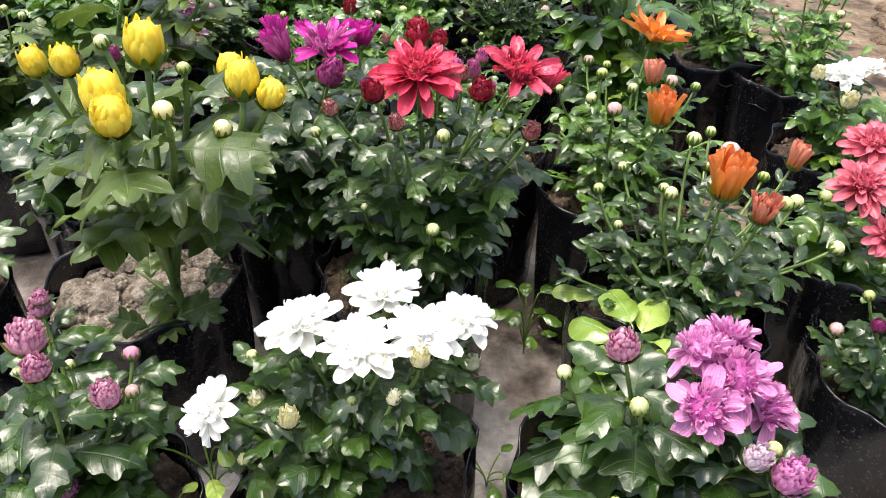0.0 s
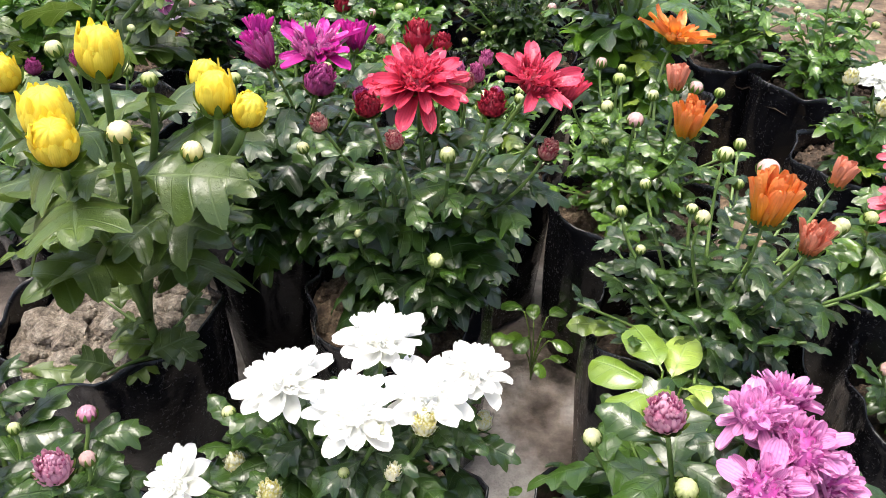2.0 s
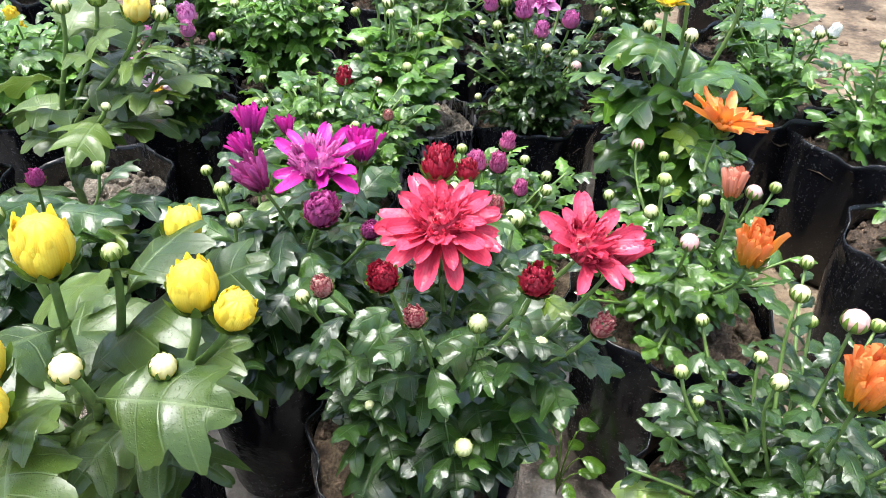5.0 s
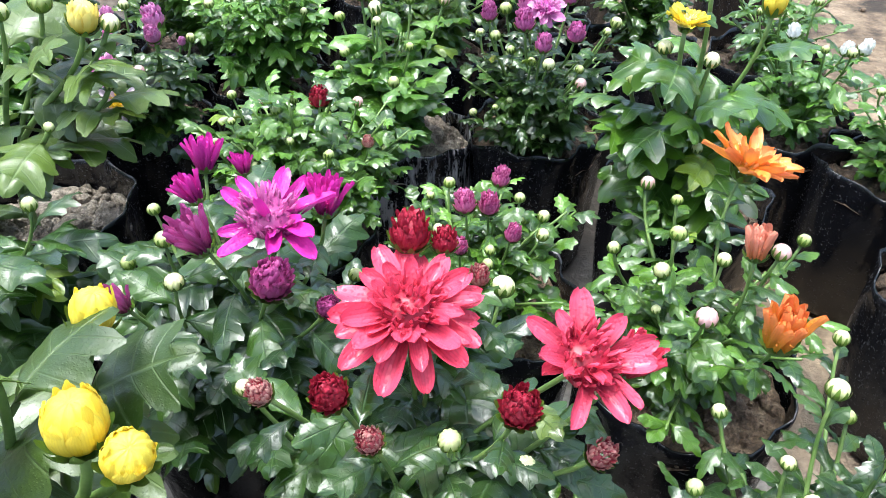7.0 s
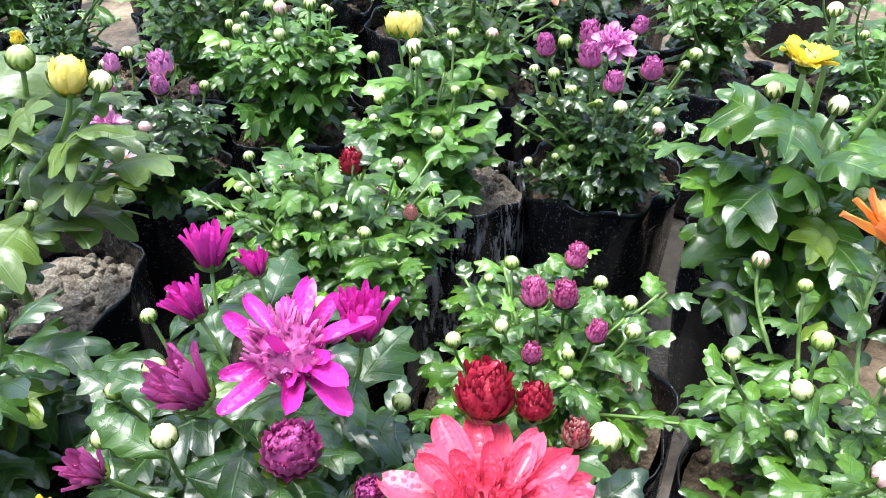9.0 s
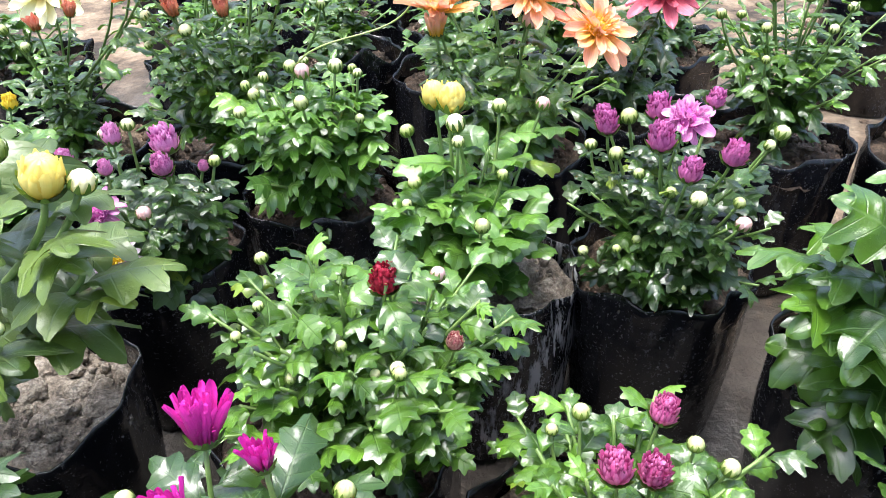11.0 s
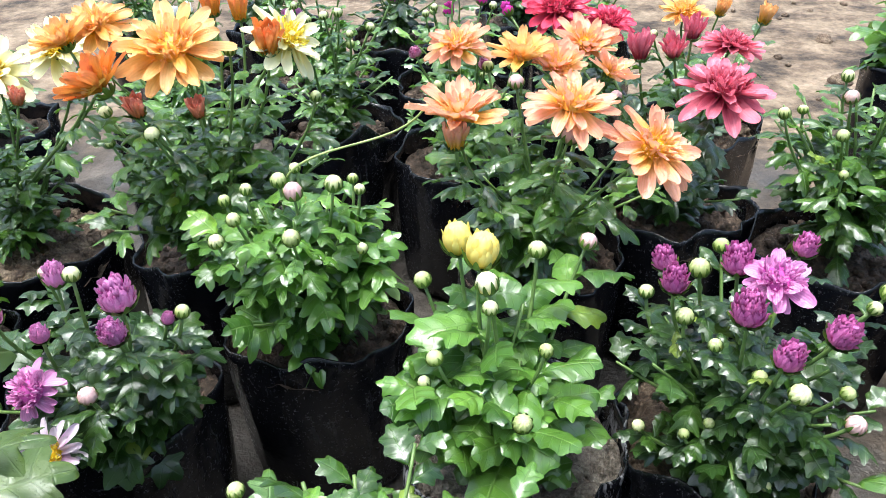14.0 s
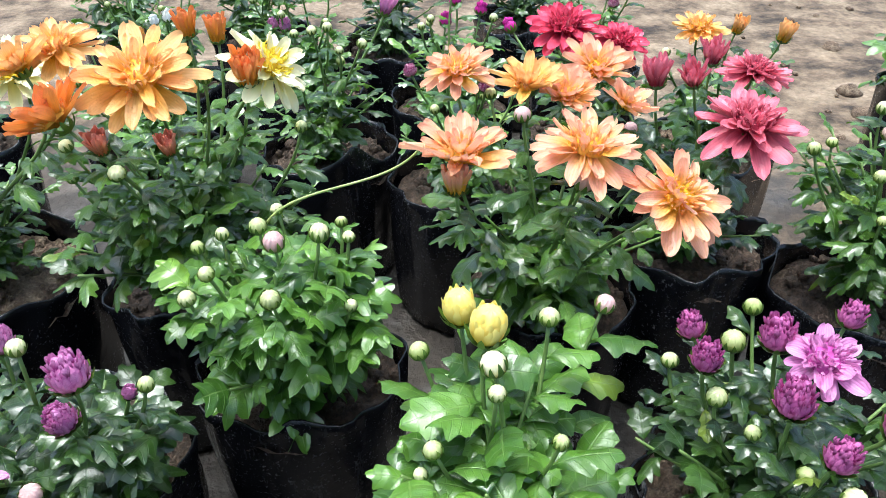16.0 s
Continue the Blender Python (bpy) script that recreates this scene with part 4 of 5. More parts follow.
potted_plant("magenta chrysanthemum with one open bloom in a black grow bag", (-0.13, 0.645), [
    ("star", "magenta", -0.073, 0.585, 0.342, 0.056, 0.1, -0.3), ("cup", "magenta", -0.137, 0.679, 0.319, 0.026), ("cup", "magenta", -0.106, 0.655, 0.328, 0.016),
    ("cup", "magenta", -0.131, 0.63, 0.326, 0.022, -0.4, 0.1), ("cup", "plum", -0.108, 0.564, 0.343, 0.027, -0.4, -0.2), ("ball", "plum", -0.066, 0.546, 0.332, 0.027),
    ("cup", "magenta", -0.047, 0.604, 0.341, 0.027, 0.1, 0.1), ("ball", "plum", -0.037, 0.532, 0.327, 0.014), ("bud", "greenish", -0.144, 0.608, 0.306, 0.013),
    ("bud", "greenish", -0.172, 0.664, 0.286, 0.010), ("bud", "greenish", -0.127, 0.571, 0.306, 0.013), ("bud", "greenish", -0.176, 0.621, 0.276, 0.011),
    ("bud", "greenish", -0.17, 0.592, 0.277, 0.012), ("cup", "plum", -0.15, 0.552, 0.308, 0.019), ("bud", "greenish", -0.037, 0.622, 0.27, 0.011), ("bud", "greenish", -0.082, 0.67, 0.289, 0.011)],
    leaf="dark", shape="lobed", size=0.058, shoots=9, spread=0.075, tall=0.1, soil="tan", foot=(-0.115, 0.61), seed=6)

potted_plant("orange chrysanthemum with drooping half-open heads in a black grow bag", (0.2, 0.46), [
    ("cup", "orange", 0.215, 0.437, 0.304, 0.04, 0.0, -0.1), ("cup", "rust", 0.233, 0.412, 0.293, 0.025, 0.0, -0.2), ("cup", "rust", 0.293, 0.506, 0.281, 0.024, 0.3, 0.0),
    ("bud", "pinkish", 0.234, 0.492, 0.294, 0.018), ("bud", "greenish", 0.216, 0.522, 0.288, 0.014), ("bud", "greenish", 0.251, 0.584, 0.262, 0.011),
    ("bud", "greenish", 0.289, 0.545, 0.241, 0.012), ("bud", "greenish", 0.283, 0.471, 0.262, 0.013), ("bud", "greenish", 0.263, 0.447, 0.276, 0.014),
    ("bud", "greenish", 0.193, 0.5, 0.257, 0.010), ("bud", "greenish", 0.188, 0.466, 0.272, 0.012), ("bud", "greenish", 0.233, 0.528, 0.26, 0.010),
    ("bud", "greenish", 0.16, 0.492, 0.227, 0.009), ("bud", "greenish", 0.137, 0.475, 0.271, 0.010), ("bud", "greenish", 0.167, 0.532, 0.257, 0.010), ("bud", "greenish", 0.3, 0.43, 0.25, 0.013)],
    leaf="dark", shape="oblong", size=0.034, shoots=18, spread=0.09, tall=0.11, soil="brown", per_stem=11, droop=0.5, peaks=((-135, 0.028, 55),), canopy=0.3, foot=(0.203, 0.458), fill=0.03, seed=7)

potted_plant("orange chrysanthemum with one open bloom in a black grow bag", (0.195, 0.645), [
    ("bowl", "orange", 0.224, 0.709, 0.303, 0.062, 0.35, 0.1), ("cup", "orange", 0.197, 0.554, 0.298, 0.034, 0.0, -0.1), ("cup", "rust", 0.205, 0.625, 0.299, 0.025, 0.0, 0.2),
    ("bud", "pinkish", 0.223, 0.629, 0.29, 0.014), ("bud", "greenish", 0.154, 0.631, 0.272, 0.013), ("bud", "pinkish", 0.168, 0.741, 0.264, 0.013),
    ("bud", "greenish", 0.128, 0.655, 0.27, 0.010), ("bud", "greenish", 0.156, 0.629, 0.24, 0.008), ("bud", "greenish", 0.18, 0.706, 0.274, 0.010),
    ("bud", "greenish", 0.19, 0.63, 0.282, 0.011), ("bud", "greenish", 0.261, 0.675, 0.264, 0.011), ("bud", "greenish", 0.164, 0.646, 0.29, 0.013), ("bud", "pinkish", 0.162, 0.569, 0.291, 0.015)],
    leaf="mid", shape="oblong", size=0.034, shoots=16, spread=0.085, tall=0.115, soil="tan", foot=(0.19, 0.64), per_stem=11, droop=0.5, canopy=0.3, seed=8)

potted_plant("young chrysanthemum with tight pink heads in a black grow bag", (0.042, 0.725), [
    ("bud", "greenish", 0.02, 0.744, 0.259, 0.011), ("bud", "greenish", 0.006, 0.741, 0.249, 0.008), ("bud", "greenish", 0.013, 0.694, 0.252, 0.010),
    ("bud", "greenish", -0.014, 0.676, 0.259, 0.011), ("ball", "pink", 0.058, 0.737, 0.269, 0.017), ("ball", "pink", 0.031, 0.702, 0.271, 0.020),
    ("ball", "pink", 0.048, 0.701, 0.27, 0.019), ("ball", "pink", 0.065, 0.686, 0.256, 0.015), ("bud", "greenish", 0.091, 0.726, 0.242, 0.011),
    ("bud", "greenish", 0.087, 0.694, 0.249, 0.011), ("ball", "pink", 0.028, 0.665, 0.26, 0.014), ("bud", "greenish", 0.072, 0.726, 0.259, 0.010),
    ("bud", "greenish", 0.078, 0.729, 0.236, 0.008), ("bud", "greenish", 0.047, 0.666, 0.244, 0.010), ("bud", "greenish", 0.049, 0.677, 0.248, 0.009)],
    leaf="mid", shape="broad", size=0.03, shoots=30, spread=0.09, tall=0.115, droop=0.5, soil="tan", radius=0.083, foot=(0.04, 0.705), per_stem=10, top_heavy=0.5, girth=0.8, canopy=0.35, seed=9)

potted_plant("bushy chrysanthemum with one dark red head in a black grow bag", (-0.125, 0.812), [
    ("ball", "dark_red", -0.081, 0.79, 0.305, 0.021), ("bud", "greenish", -0.165, 0.843, 0.277, 0.010), ("bud", "greenish", -0.116, 0.79, 0.292, 0.010),
    ("bud", "pinkish", -0.137, 0.818, 0.281, 0.010), ("bud", "pinkish", -0.056, 0.82, 0.284, 0.011), ("ball", "reddish", -0.044, 0.778, 0.273, 0.012),
    ("bud", "greenish", -0.033, 0.804, 0.25, 0.009), ("bud", "greenish", -0.069, 0.745, 0.281, 0.009), ("bud", "greenish", -0.155, 0.799, 0.276, 0.008),
    ("bud", "greenish", -0.102, 0.765, 0.279, 0.008), ("bud", "greenish", -0.166, 0.786, 0.265, 0.008), ("bud", "greenish", -0.107, 0.816, 0.287, 0.008),
    ("bud", "greenish", -0.072, 0.757, 0.272, 0.010), ("bud", "greenish", -0.085, 0.762, 0.263, 0.007), ("bud", "greenish", -0.13, 0.76, 0.26, 0.008),
    ("bud", "greenish", -0.175, 0.806, 0.252, 0.009), ("bud", "greenish", -0.106, 0.775, 0.274, 0.008)],
    leaf="mid", shape="broad", size=0.033, shoots=70, spread=0.088, tall=0.16, droop=0.5, soil="brown", radius=0.082, foot=(-0.1, 0.797), top_heavy=0.9, per_stem=8, girth=0.7, canopy=0.5, seed=10)

potted_plant("tall chrysanthemum with pale yellow buds in a black grow bag", (-0.352, 0.835), [
    ("egg", "lemon", -0.247, 0.793, 0.362, 0.025), ("bud", "cream", -0.231, 0.798, 0.356, 0.019), ("bud", "greenish", -0.29, 0.82, 0.362, 0.02),
    ("bud", "greenish", -0.312, 0.8, 0.362, 0.018), ("bud", "greenish", -0.24, 0.79, 0.31, 0.010), ("bud", "greenish", -0.28, 0.76, 0.29, 0.010)],
    leaf="grey", shape="lobed", size=0.076, shoots=0, spread=0.07, tall=0.05, soil="dry", foot=(-0.365, 0.825), per_stem=4, first=0.35, droop=0.0, girth=1.7, trunk=0.06, top_heavy=0.6, fill=0.034, clods=26, seed=11)

potted_plant("mauve-pink chrysanthemum with small blooms in a black grow bag", (-0.325, 1.01), [
    ("ball", "orchid", -0.325, 0.996, 0.28, 0.018), ("ball", "orchid", -0.264, 0.957, 0.298, 0.026), ("ball", "orchid", -0.258, 0.933, 0.29, 0.019),
    ("ball", "orchid", -0.339, 0.949, 0.285, 0.017), ("bud", "greenish", -0.292, 0.965, 0.305, 0.012), ("ball", "orchid", -0.3, 0.933, 0.287, 0.013),
    ("ball", "orchid", -0.262, 0.943, 0.28, 0.015), ("bloom", "orchid", -0.302, 0.91, 0.266, 0.036, -0.2, -0.8), ("bloom", "pale_pink", -0.286, 0.887, 0.242, 0.034, 0.1, -1.6),
    ("bud", "pinkish", -0.333, 1.0, 0.28, 0.012), ("bud", "greenish", -0.24, 0.98, 0.267, 0.011), ("bud", "pinkish", -0.268, 0.909, 0.265, 0.013), ("ball", "orchid", -0.248, 0.976, 0.265, 0.010)],
    leaf="dark", shape="broad", size=0.04, shoots=13, spread=0.08, tall=0.115, soil="brown", foot=(-0.3, 0.975), seed=12)

potted_plant("chrysanthemum with round greenish-white buds in a black grow bag", (-0.193, 1.108), [
    ("bud", "greenish", -0.203, 1.092, 0.298, 0.014), ("bud", "pinkish", -0.186, 1.067, 0.303, 0.016), ("bud", "greenish", -0.2, 1.126, 0.29, 0.011),
    ("bud", "greenish", -0.16, 1.077, 0.304, 0.015), ("bud", "greenish", -0.177, 1.019, 0.297, 0.014), ("bud", "greenish", -0.245, 1.091, 0.28, 0.011),
    ("bud", "greenish", -0.232, 1.103, 0.283, 0.011), ("bud", "greenish", -0.224, 1.049, 0.291, 0.012), ("bud", "greenish", -0.235, 1.039, 0.28, 0.013),
    ("bud", "greenish", -0.145, 1.092, 0.292, 0.010), ("bud", "greenish", -0.139, 1.052, 0.268, 0.010), ("bud", "greenish", -0.155, 1.12, 0.285, 0.010)],
    leaf="light", shape="lobed", size=0.046, shoots=18, spread=0.07, tall=0.155, soil="brown", foot=(-0.19, 1.085), canopy=0.4, droop=0.1, seed=13)

potted_plant("pale green chrysanthemum with opening yellow buds in a black grow bag", (-0.032, 0.985), [
    ("egg", "lemon", -0.071, 0.998, 0.314, 0.021, -0.1, 0.0), ("egg", "lemon", -0.056, 0.975, 0.322, 0.022, 0.1, 0.0), ("bud", "cream", -0.053, 0.962, 0.308, 0.018),
    ("bud", "greenish", -0.051, 0.951, 0.3, 0.011), ("bud", "greenish", -0.092, 0.993, 0.287, 0.013), ("bud", "greenish", -0.023, 1.008, 0.301, 0.014),
    ("bud", "greenish", -0.081, 0.936, 0.276, 0.012), ("bud", "greenish", -0.087, 0.935, 0.258, 0.009), ("bud", "greenish", -0.033, 0.903, 0.262, 0.013),
    ("bud", "greenish", -0.02, 0.94, 0.28, 0.010), ("bud", "pinkish", 0.011, 1.034, 0.29, 0.014)],
    leaf="light", shape="spoon", size=0.046, shoots=15, spread=0.062, tall=0.145, canopy=0.4, droop=0.0, soil="dry", foot=(-0.045, 0.96), top_heavy=0.5, per_stem=8, clods=24, skin="dusty", seed=14)

potted_plant("violet chrysanthemum with open and tight heads in a black grow bag", (0.115, 1.002), [
    ("ball", "violet", 0.057, 1.022, 0.287, 0.019), ("ball", "violet", 0.055, 0.984, 0.298, 0.02), ("bud", "greenish", 0.072, 0.998, 0.297, 0.015),
    ("bud", "greenish", 0.049, 1.019, 0.263, 0.012), ("bud", "greenish", 0.062, 0.976, 0.278, 0.013), ("ball", "violet", 0.092, 0.995, 0.306, 0.023),
    ("bloom", "orchid", 0.109, 0.975, 0.309, 0.045, 0.1, -0.3), ("ball", "violet", 0.137, 1.014, 0.304, 0.018), ("ball", "violet", 0.087, 0.951, 0.304, 0.024),
    ("ball", "violet", 0.135, 0.942, 0.297, 0.022), ("ball", "violet", 0.104, 0.929, 0.291, 0.02), ("bud", "greenish", 0.101, 1.051, 0.278, 0.013),
    ("bud", "greenish", 0.181, 0.99, 0.288, 0.014), ("bud", "greenish", 0.172, 0.985, 0.28, 0.010), ("bud", "greenish", 0.077, 0.959, 0.271, 0.010),
    ("bud", "greenish", 0.095, 0.935, 0.27, 0.010), ("bud", "greenish", 0.109, 0.917, 0.276, 0.014), ("bud", "greenish", 0.14, 0.929, 0.266, 0.010),
    ("bud", "pinkish", 0.14, 0.913, 0.259, 0.013), ("bud", "greenish", 0.043, 0.961, 0.202, 0.010), ("bud", "greenish", 0.078, 0.943, 0.225, 0.008),
    ("bud", "greenish", 0.132, 0.919, 0.233, 0.009), ("bud", "greenish", 0.111, 0.923, 0.196, 0.008), ("bud", "greenish", 0.064, 0.94, 0.219, 0.008)],
    leaf="dark", shape="broad", size=0.034, shoots=20, spread=0.085, tall=0.13, soil="tan", foot=(0.11, 0.98), per_stem=8, seed=15)

potted_plant("tall yellow-flowered chrysanthemum with broad leaves in a black grow bag", (0.248, 0.878), [
    ("bowl", "yellow", 0.19, 0.803, 0.364, 0.036, 0.0, 0.0), ("bud", "cream", 0.183, 0.82, 0.337, 0.016), ("bud", "cream", 0.212, 0.795, 0.338, 0.016),
    ("bud", "greenish", 0.176, 0.836, 0.317, 0.013), ("bud", "greenish", 0.168, 0.843, 0.298, 0.012), ("bud", "greenish", 0.238, 0.783, 0.283, 0.012),
    ("bud", "greenish", 0.22, 0.8, 0.26, 0.011), ("bud", "cream", 0.215, 0.84, 0.38, 0.013), ("egg", "yellow", 0.262, 0.83, 0.37, 0.020)],
    leaf="mid", shape="lobed", size=0.07, shoots=4, spread=0.07, tall=0.11, soil="tan", foot=(0.222, 0.845), per_stem=5, girth=1.6, top_heavy=0.4, first=0.1, trunk=0.05, droop=0.1, seed=16)

potted_plant("apricot chrysanthemum with many open blooms in a black grow bag", (-0.005, 1.215), [
    ("bloom", "apricot", -0.082, 1.24, 0.349, 0.06, 0.0, -0.15), ("bowl", "apricot", -0.075, 1.115, 0.343, 0.066, 0.0, 0.0), ("cup", "apricot", -0.077, 1.103, 0.33, 0.026, 0.0, -0.2),
    ("bowl", "gold", -0.029, 1.216, 0.348, 0.054, 0.0, -0.1), ("bowl", "apricot", 0.03, 1.29, 0.332, 0.062, 0.1, -0.3), ("bowl", "apricot", 0.0, 1.224, 0.336, 0.05, 0.1, -0.3),
    ("bloom", "apricot", 0.002, 1.102, 0.357, 0.066, 0.15, -0.05), ("bloom", "apricot", 0.056, 1.08, 0.336, 0.066, 0.5, -0.5), ("bowl", "apricot", 0.041, 1.2, 0.34, 0.044, 0.5, -0.1),
    ("bud", "pinkish", -0.034, 1.182, 0.338, 0.015), ("bud", "pinkish", 0.001, 1.094, 0.336, 0.017), ("bud", "greenish", -0.056, 1.238, 0.329, 0.012)],
    leaf="mid", shape="oblong", size=0.042, shoots=16, spread=0.1, tall=0.14, soil="brown", foot=(-0.005, 1.19), per_stem=9, seed=17)

potted_plant("dusky rose chrysanthemum with full blooms in a black grow bag", (0.132, 1.292), [
    ("bloom", "rose", 0.126, 1.187, 0.336, 0.078, 0.1, -0.15), ("bloom", "rose", 0.151, 1.27, 0.342, 0.056, 0.2, 0.0), ("bloom", "red", 0.061, 1.369, 0.328, 0.048, 0.1, -0.4),
    ("bloom", "red", 0.01, 1.362, 0.344, 0.062, 0.0, -0.4), ("cup", "rose", 0.074, 1.268, 0.336, 0.028), ("cup", "rose", 0.097, 1.248, 0.342, 0.024),
    ("cup", "rose", 0.123, 1.296, 0.343, 0.025), ("ball", "magenta", -0.038, 1.408, 0.325, 0.015), ("bud", "pinkish", 0.05, 1.22, 0.31, 0.013)],
    leaf="dark", shape="small", size=0.045, shoots=7, spread=0.07, tall=0.1, soil="brown", peaks=((-90, 0.01, 60),), seed=18)

potted_plant("golden-orange chrysanthemum with open blooms in a black grow bag", (-0.315, 1.225), [
    ("bloom", "gold", -0.284, 1.145, 0.378, 0.078, 0.0, -0.6), ("bowl", "orange", -0.33, 1.116, 0.36, 0.056, -0.8, 0.0), ("bloom", "cream", -0.201, 1.168, 0.378, 0.055, 0.9, -0.2),
    ("cup", "orange", -0.214, 1.15, 0.381, 0.03), ("cup", "rust", -0.306, 1.116, 0.342, 0.021), ("cup", "rust", -0.264, 1.122, 0.339, 0.019),
    ("bud", "greenish", -0.296, 1.11, 0.324, 0.014), ("bud", "greenish", -0.352, 1.15, 0.296, 0.010), ("bud", "greenish", -0.252, 1.176, 0.363, 0.012),
    ("bud", "greenish", -0.343, 1.14, 0.327, 0.012), ("cup", "orange", -0.259, 1.233, 0.377, 0.023), ("bud", "greenish", -0.304, 1.136, 0.274, 0.009),
    ("bud", "greenish", -0.195, 1.197, 0.317, 0.011), ("cup", "orange", -0.282, 1.235, 0.38, 0.023)],
    leaf="mid", shape="oblong", size=0.04, shoots=30, spread=0.1, tall=0.18, soil="brown", foot=(-0.29, 1.19), per_stem=10, canopy=0.35, seed=19)

potted_plant("orange and cream chrysanthemum with wide blooms in a black grow bag", (-0.495, 1.21), [
    ("bloom", "cream", -0.473, 1.208, 0.332, 0.062, 0.2, -0.6), ("cup", "rust", -0.438, 1.184, 0.319, 0.018), ("bloom", "gold", -0.36, 1.19, 0.38, 0.056, 0.0, -0.3),
    ("bowl", "gold", -0.375, 1.165, 0.374, 0.05, -0.5, 0.0), ("bloom", "cream", -0.413, 1.215, 0.352, 0.055, 0.0, -0.5), ("cup", "rust", -0.47, 1.17, 0.31, 0.018),
    ("bud", "greenish", -0.48, 1.16, 0.29, 0.012), ("bud", "greenish", -0.51, 1.18, 0.3, 0.012)],
    leaf="mid", shape="oblong", size=0.034, shoots=15, spread=0.085, tall=0.1, soil="tan", foot=(-0.5, 1.22), per_stem=9, radius=0.086, seed=20)

potted_plant("bushy green chrysanthemum with white buds in a black grow bag", (0.27, 1.225), [
    ("bud", "greenish", 0.186, 1.214, 0.3, 0.012), ("bud", "greenish", 0.217, 1.253, 0.287, 0.011), ("bud", "pinkish", 0.227, 1.197, 0.322, 0.014),
    ("bud", "greenish", 0.216, 1.17, 0.302, 0.012), ("bud", "greenish", 0.212, 1.143, 0.282, 0.009), ("bud", "greenish", 0.24, 1.24, 0.322, 0.012),
    ("bud", "greenish", 0.26, 1.2, 0.32, 0.012), ("bud", "pinkish", 0.285, 1.23, 0.325, 0.013), ("bud", "greenish", 0.275, 1.17, 0.3, 0.011), ("bud", "greenish", 0.3, 1.2, 0.31, 0.012)],
    leaf="mid", shape="oblong", size=0.036, shoots=24, spread=0.09, tall=0.19, soil="brown", per_stem=8, canopy=0.35, seed=21)

potted_plant("yellow-orange chrysanthemum beside the bare earth in a black grow bag", (0.2, 1.5), [
    ("bloom", "gold", 0.148, 1.438, 0.318, 0.052, 0.0, -0.2), ("cup", "gold", 0.242, 1.462, 0.305, 0.026), ("cup", "gold", 0.19, 1.45, 0.315, 0.021), ("bud", "greenish", 0.12, 1.44, 0.29, 0.011)],
    leaf="mid", shape="small", size=0.042, shoots=9, spread=0.075, tall=0.09, soil="tan", seed=22)

potted_plant("green chrysanthemum with clustered buds in a black grow bag", (-0.235, 1.455), [
    ("bud", "greenish", -0.228, 1.402, 0.32, 0.012), ("bud", "greenish", -0.215, 1.414, 0.319, 0.012), ("bud", "greenish", -0.2, 1.39, 0.305, 0.010),
    ("bud", "greenish", -0.178, 1.39, 0.312, 0.012), ("bud", "greenish", -0.203, 1.405, 0.288, 0.011), ("cup", "orchid", -0.16, 1.45, 0.33, 0.024), ("bud", "greenish", -0.25, 1.42, 0.31, 0.011)],
    leaf="mid", shape="oblong", size=0.036, shoots=11, spread=0.085, tall=0.12, soil="brown", peaks=((-60, 0.03, 26),), seed=23)

potted_plant("dark red chrysanthemum with wide blooms in a black grow bag", (0.395, 0.555), [
    ("bloom", "rose", 0.36, 0.522, 0.25, 0.055, -0.2, -0.5), ("bloom", "rose", 0.395, 0.582, 0.256, 0.06, -0.2, -0.3), ("bloom", "rose", 0.378, 0.49, 0.22, 0.045, 0.2, -0.8), ("bud", "greenish", 0.32, 0.5, 0.25, 0.012)],
    leaf="mid", shape="lobed", size=0.045, shoots=9, spread=0.075, tall=0.07, soil="tan", fill=0.05, seed=24)

potted_plant("white chrysanthemum with one open bloom in a black grow bag", (0.455, 0.73), [
    ("bloom", "white", 0.425, 0.72, 0.26, 0.042, 0.0, -0.4), ("bloom", "white", 0.455, 0.74, 0.26, 0.04), ("ball", "ivory", 0.418, 0.686, 0.245, 0.02), ("ball", "ivory", 0.397, 0.72, 0.26, 0.018)],
    leaf="mid", shape="lobed", size=0.042, shoots=9, spread=0.07, tall=0.07, soil="brown", seed=25)

potted_plant("small chrysanthemum with plum buds in a black grow bag", (0.385, 0.425), [
    ("bud", "pinkish", 0.306, 0.405, 0.196, 0.012), ("ball", "plum", 0.335, 0.405, 0.2, 0.013), ("bud", "greenish", 0.33, 0.42, 0.215, 0.010), ("bud", "greenish", 0.36, 0.36, 0.22, 0.011)],
    leaf="dark", shape="lobed", size=0.034, shoots=4, spread=0.045, tall=0.035, height=0.14, soil="brown", fill=0.05, seed=26)

potted_plant("dark-leaved chrysanthemum with plum buds in a black grow bag", (-0.32, 0.652), [
    ("ball", "plum", -0.27, 0.56, 0.335, 0.014), ("ball", "plum", -0.245, 0.575, 0.335, 0.014), ("bud", "greenish", -0.25, 0.66, 0.29, 0.012), ("bud", "greenish", -0.3, 0.6, 0.31, 0.010)],
    leaf="dark", shape="lobed", size=0.072, shoots=10, spread=0.085, tall=0.1, soil="brown", seed=27)

potted_plant("dark-leaved chrysanthemum with small green buds in a black grow bag", (-0.425, 0.475), [
    ("bud", "greenish", -0.38, 0.47, 0.25, 0.010), ("bud", "greenish", -0.36, 0.45, 0.24, 0.010), ("bud", "greenish", -0.4, 0.44, 0.26, 0.010)],
    leaf="dark", shape="lobed", size=0.05, shoots=9, spread=0.08, tall=0.07, soil="brown", seed=28)

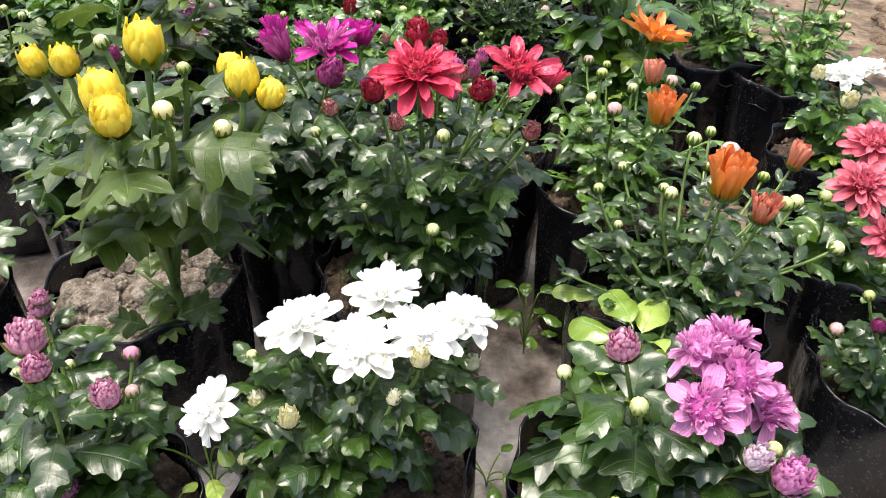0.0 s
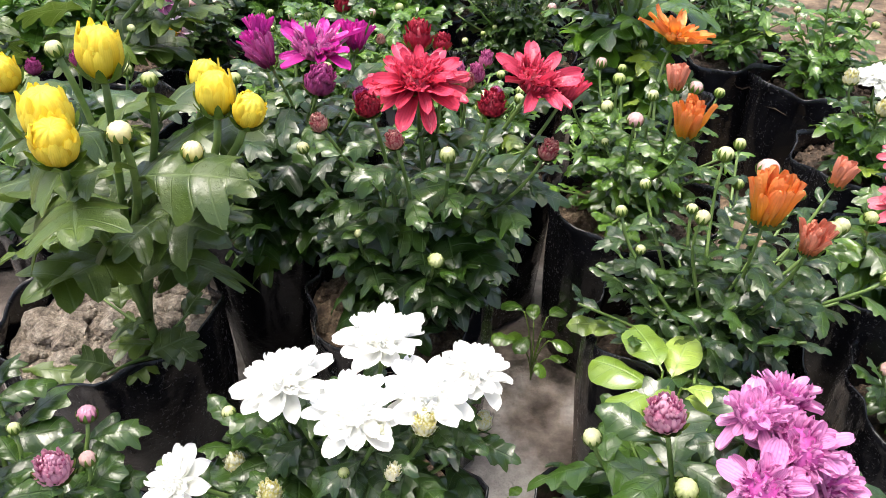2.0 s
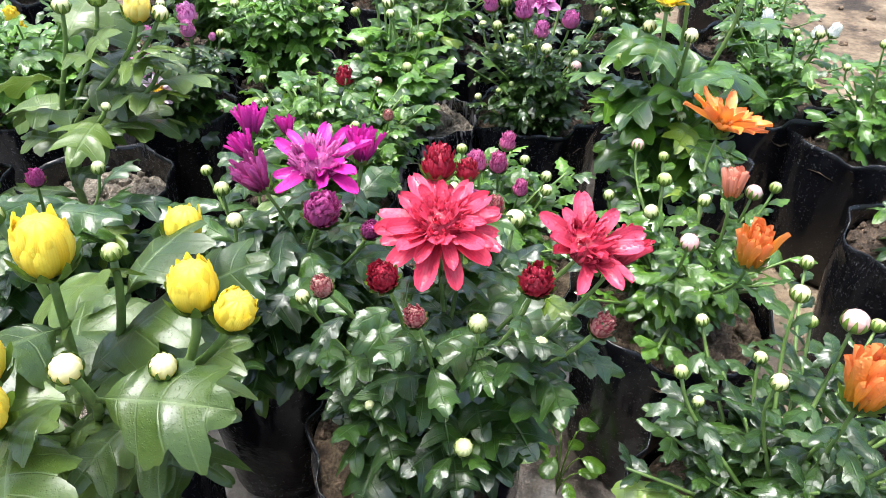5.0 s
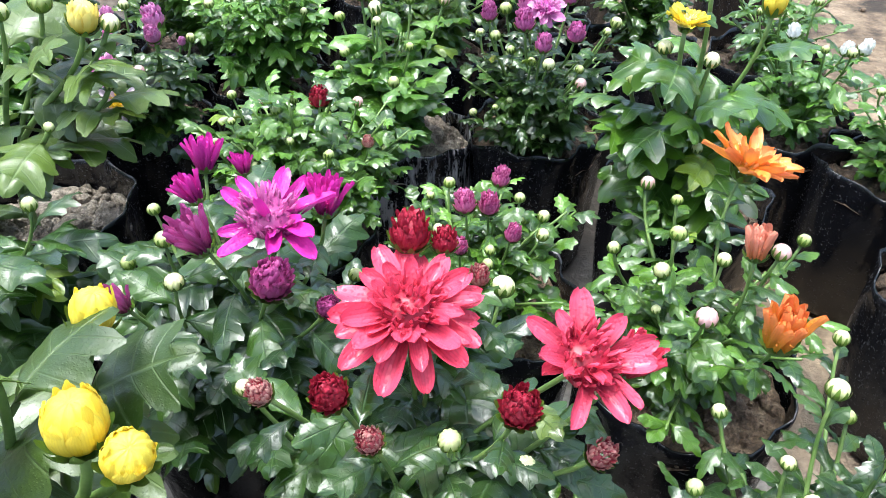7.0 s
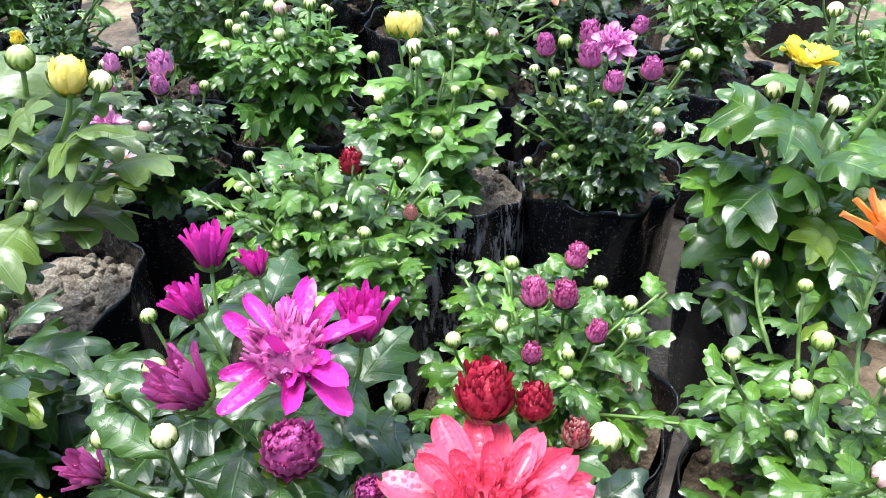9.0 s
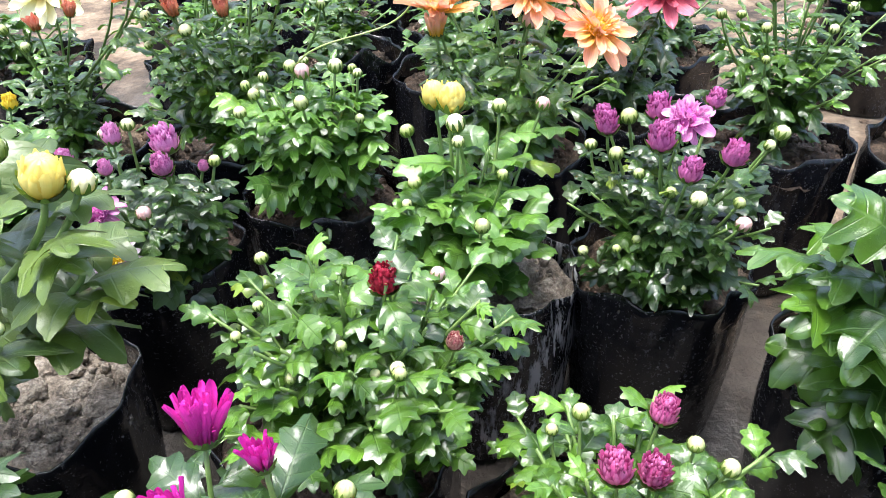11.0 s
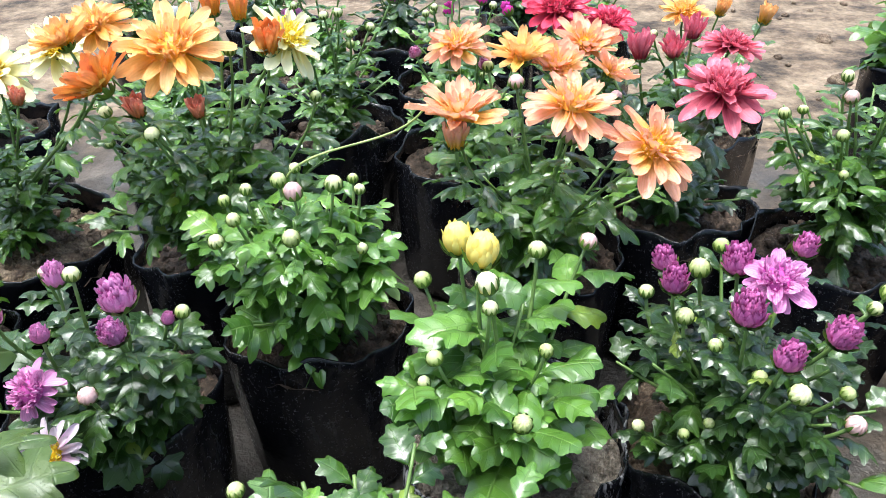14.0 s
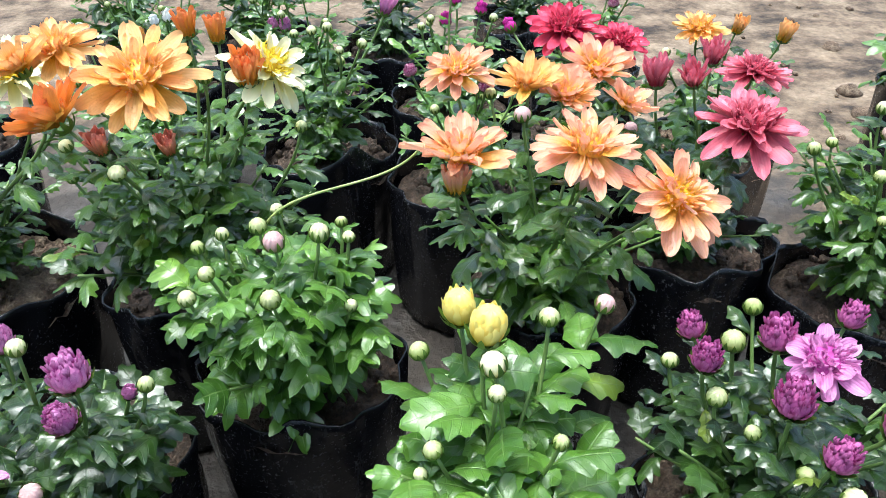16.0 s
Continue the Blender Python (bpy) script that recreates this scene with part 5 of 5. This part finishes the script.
# further plants at the edges and in the distance
OUTER = (
    (0.475, 0.93, "mauve", "light", 0.04), (0.4, 1.03, "white", "light", 0.04), (0.43, 1.2, "greenish", "mid", 0.04), (-0.49, 1.03, "yellow", "light", 0.06),
    (-0.52, 0.82, "greenish", "grey", 0.06), (-0.08, 1.4, "mauve", "light", 0.04), (-0.42, 1.43, "gold", "light", 0.04), (0.06, 1.53, "mauve", "mid", 0.04),
    (-0.1, 1.6, "magenta", "light", 0.04), (-0.29, 1.64, "orchid", "light", 0.04), (-0.48, 1.63, "white", "mid", 0.04), (-0.67, 1.45, "white", "mid", 0.04),
    (0.08, 1.73, "mauve", "mid", 0.04), (-0.2, 1.8, "greenish", "dark", 0.04), (-0.4, 1.83, "mauve", "mid", 0.04), (0.55, 1.68, "greenish", "light", 0.075),
    (-0.6, 1.82, "greenish", "mid", 0.04), (0.0, 1.92, "greenish", "dark", 0.04), (-0.72, 1.24, "greenish", "mid", 0.045))
for index, (x, y, colour, leaf, length) in enumerate(OUTER):
    rng = random.Random(200 + index)
    heads = []
    for i in range(8):
        a, r = rng.uniform(0, 6.28), rng.uniform(0.02, 0.075)
        tight = colour != "greenish" and i % 3 == 0
        heads.append(("ball" if tight else "bud", colour if tight else "greenish", x + r * math.cos(a), y + r * math.sin(a) - 0.02, rng.uniform(0.25, 0.31), rng.uniform(0.015, 0.02) if tight else rng.uniform(0.009, 0.013)))
    word = {"mauve": "mauve", "white": "white", "greenish": "green", "yellow": "yellow", "gold": "golden", "magenta": "magenta", "orchid": "violet"}[colour]
    potted_plant("bushy chrysanthemum with " + word + " buds in a black grow bag", (x, y), heads, leaf=leaf, shape="lobed" if length > 0.05 else "oblong", size=length,
                 shoots=8, spread=0.085, tall=0.11, soil="brown", per_stem=7, seed=300 + index, clods=3, singles=6, grains=40)


# ---- weeds, tendril, stones ----
def weed(label, base, leaf, shape, leaves, size, tall, seed, low=0.35, wide=0.03):
    rng = random.Random(seed)
    plant = new("weed")
    plant.empty_display_size = 0.03
    plant.location = base
    tagged(plant, label, "weed")
    for i in range(leaves):
        a = 2.39996 * i + rng.uniform(-0.4, 0.4)
        top = Vector((min(0.5 * tall, wide) * math.cos(a), min(0.5 * tall, wide) * math.sin(a), tall * (low + (1 - low) * (i + 1) / leaves)))
        path = bezier(Vector((0, 0, -0.002)), Vector((0, 0, top.z * 0.5)), Vector((top.x * 0.6, top.y * 0.6, top.z * 0.85)), top, 7)
        part("stem", tube("stem", path, [0.0007] * 7, CALYX, 5), plant)
        ahead = Vector((math.cos(a), math.sin(a), rng.uniform(0.0, 0.4))).normalized()
        side = ahead.cross(Vector((0, 0, 1))).normalized()
        m = Matrix.Translation(top) @ Matrix((side, ahead, side.cross(ahead))).transposed().to_4x4() @ Matrix.Scale(size * rng.uniform(0.75, 1.15), 4)
        pick = LEAVES[leaf][shape]
        part("leaf", pick[rng.randrange(len(pick))], plant, m)
    return plant


weed("lime-green broad-leaved weed rooted beside the orange chrysanthemum", (0.155, 0.376, 0.0), "lime", "oval", 8, 0.042, 0.218, 41, 0.9, 0.008)
weed("small round-leaved weed growing on the wet ground", (0.105, 0.585, 0.0), "mid", "oval", 10, 0.025, 0.08, 42, 0.25, 0.014)
weed("small green weed growing from the wet mud", (0.06, 0.415, 0.0), "mid", "oval", 6, 0.02, 0.035, 43)
weed("clover-like seedling in the soil of a grow bag", (-0.142, 0.262, 0.148), "lime", "oval", 5, 0.013, 0.03, 44)
weed("clover-like seedling beside a mauve chrysanthemum", (-0.125, 0.3, 0.146), "lime", "oval", 6, 0.018, 0.07, 45)
weed("round-leaved seedlings on the earth of a grow bag", (0.2, 0.835, 0.146), "light", "oval", 7, 0.018, 0.025, 46)
weed("round-leaved seedlings on the earth of a grow bag", (0.215, 0.862, 0.146), "light", "oval", 6, 0.016, 0.02, 47)

blade = new("weed")
blade.empty_display_size = 0.02
blade.location = (0.166, 0.47, 0.146)
tagged(blade, "long pale green leaf of a weed at a bag's rim", "weed")
part("stem", tube("stem", bezier(Vector((0, 0, -0.004)), Vector((0.002, -0.004, 0.02)), Vector((-0.004, -0.012, 0.036)), Vector((-0.014, -0.016, 0.038)), 8), [0.001] * 8, CALYX, 5), blade)
part("leaf", LEAVES["lime"]["oblong"][2], blade, Matrix.Translation((-0.013, -0.016, 0.038)) @ Matrix.Rotation(1.45, 4, "Z") @ Matrix.Rotation(0.1, 4, "X") @ Matrix.Scale(0.046, 4))

twig = new("twig", tube("twig", [Vector((0.012, 0.262, 0.158)), Vector((0.019, 0.268, 0.166)), Vector((0.027, 0.276, 0.171))], [0.0006, 0.0007, 0.0005], SOIL["dry"], 5))
tagged(twig, "thin dry straw-coloured twig on damp brown soil", "twig")

pale = part("leaf", LEAVES["grey"]["oblong"][2], None, Matrix.Translation((-0.282, 0.44, 0.157)) @ Matrix.Rotation(-1.6, 4, "Z") @ Matrix.Scale(0.056, 4))
pale.name = "fallen_leaf"
tagged(pale, "pale fallen leaf lying on dry clods", "leaf")

tendril = new("tendril", tube("tendril", bezier(Vector((-0.205, 1.1, 0.285)), Vector((-0.19, 1.1, 0.33)), Vector((-0.12, 1.13, 0.3)), Vector((-0.098, 1.13, 0.342)), 24), [0.0009] * 24, TENDRIL, 5))
tagged(tendril, "thin pale green tendril reaching between two plants", "tendril")

stone_rng = random.Random(77)
pieces = []
for _ in range(420):
    x, y = stone_rng.uniform(0.5, 2.2), stone_rng.uniform(0.4, 3.4)
    size = stone_rng.choice((0.004, 0.006, 0.009, 0.02))
    m = Matrix.Translation((x, y, size * 0.05 - 0.003)) @ Matrix.Rotation(stone_rng.uniform(0, 6), 4, "Z") @ Matrix.Scale(size, 4)
    pieces.append((CLODS["tan"][stone_rng.randrange(4)], m))
stones = new("pebbles", merged("pebbles", pieces, SOIL["tan"]))
tagged(stones, "loose dark pebbles and clods on bare earth", "pebbles", kind="stuff")
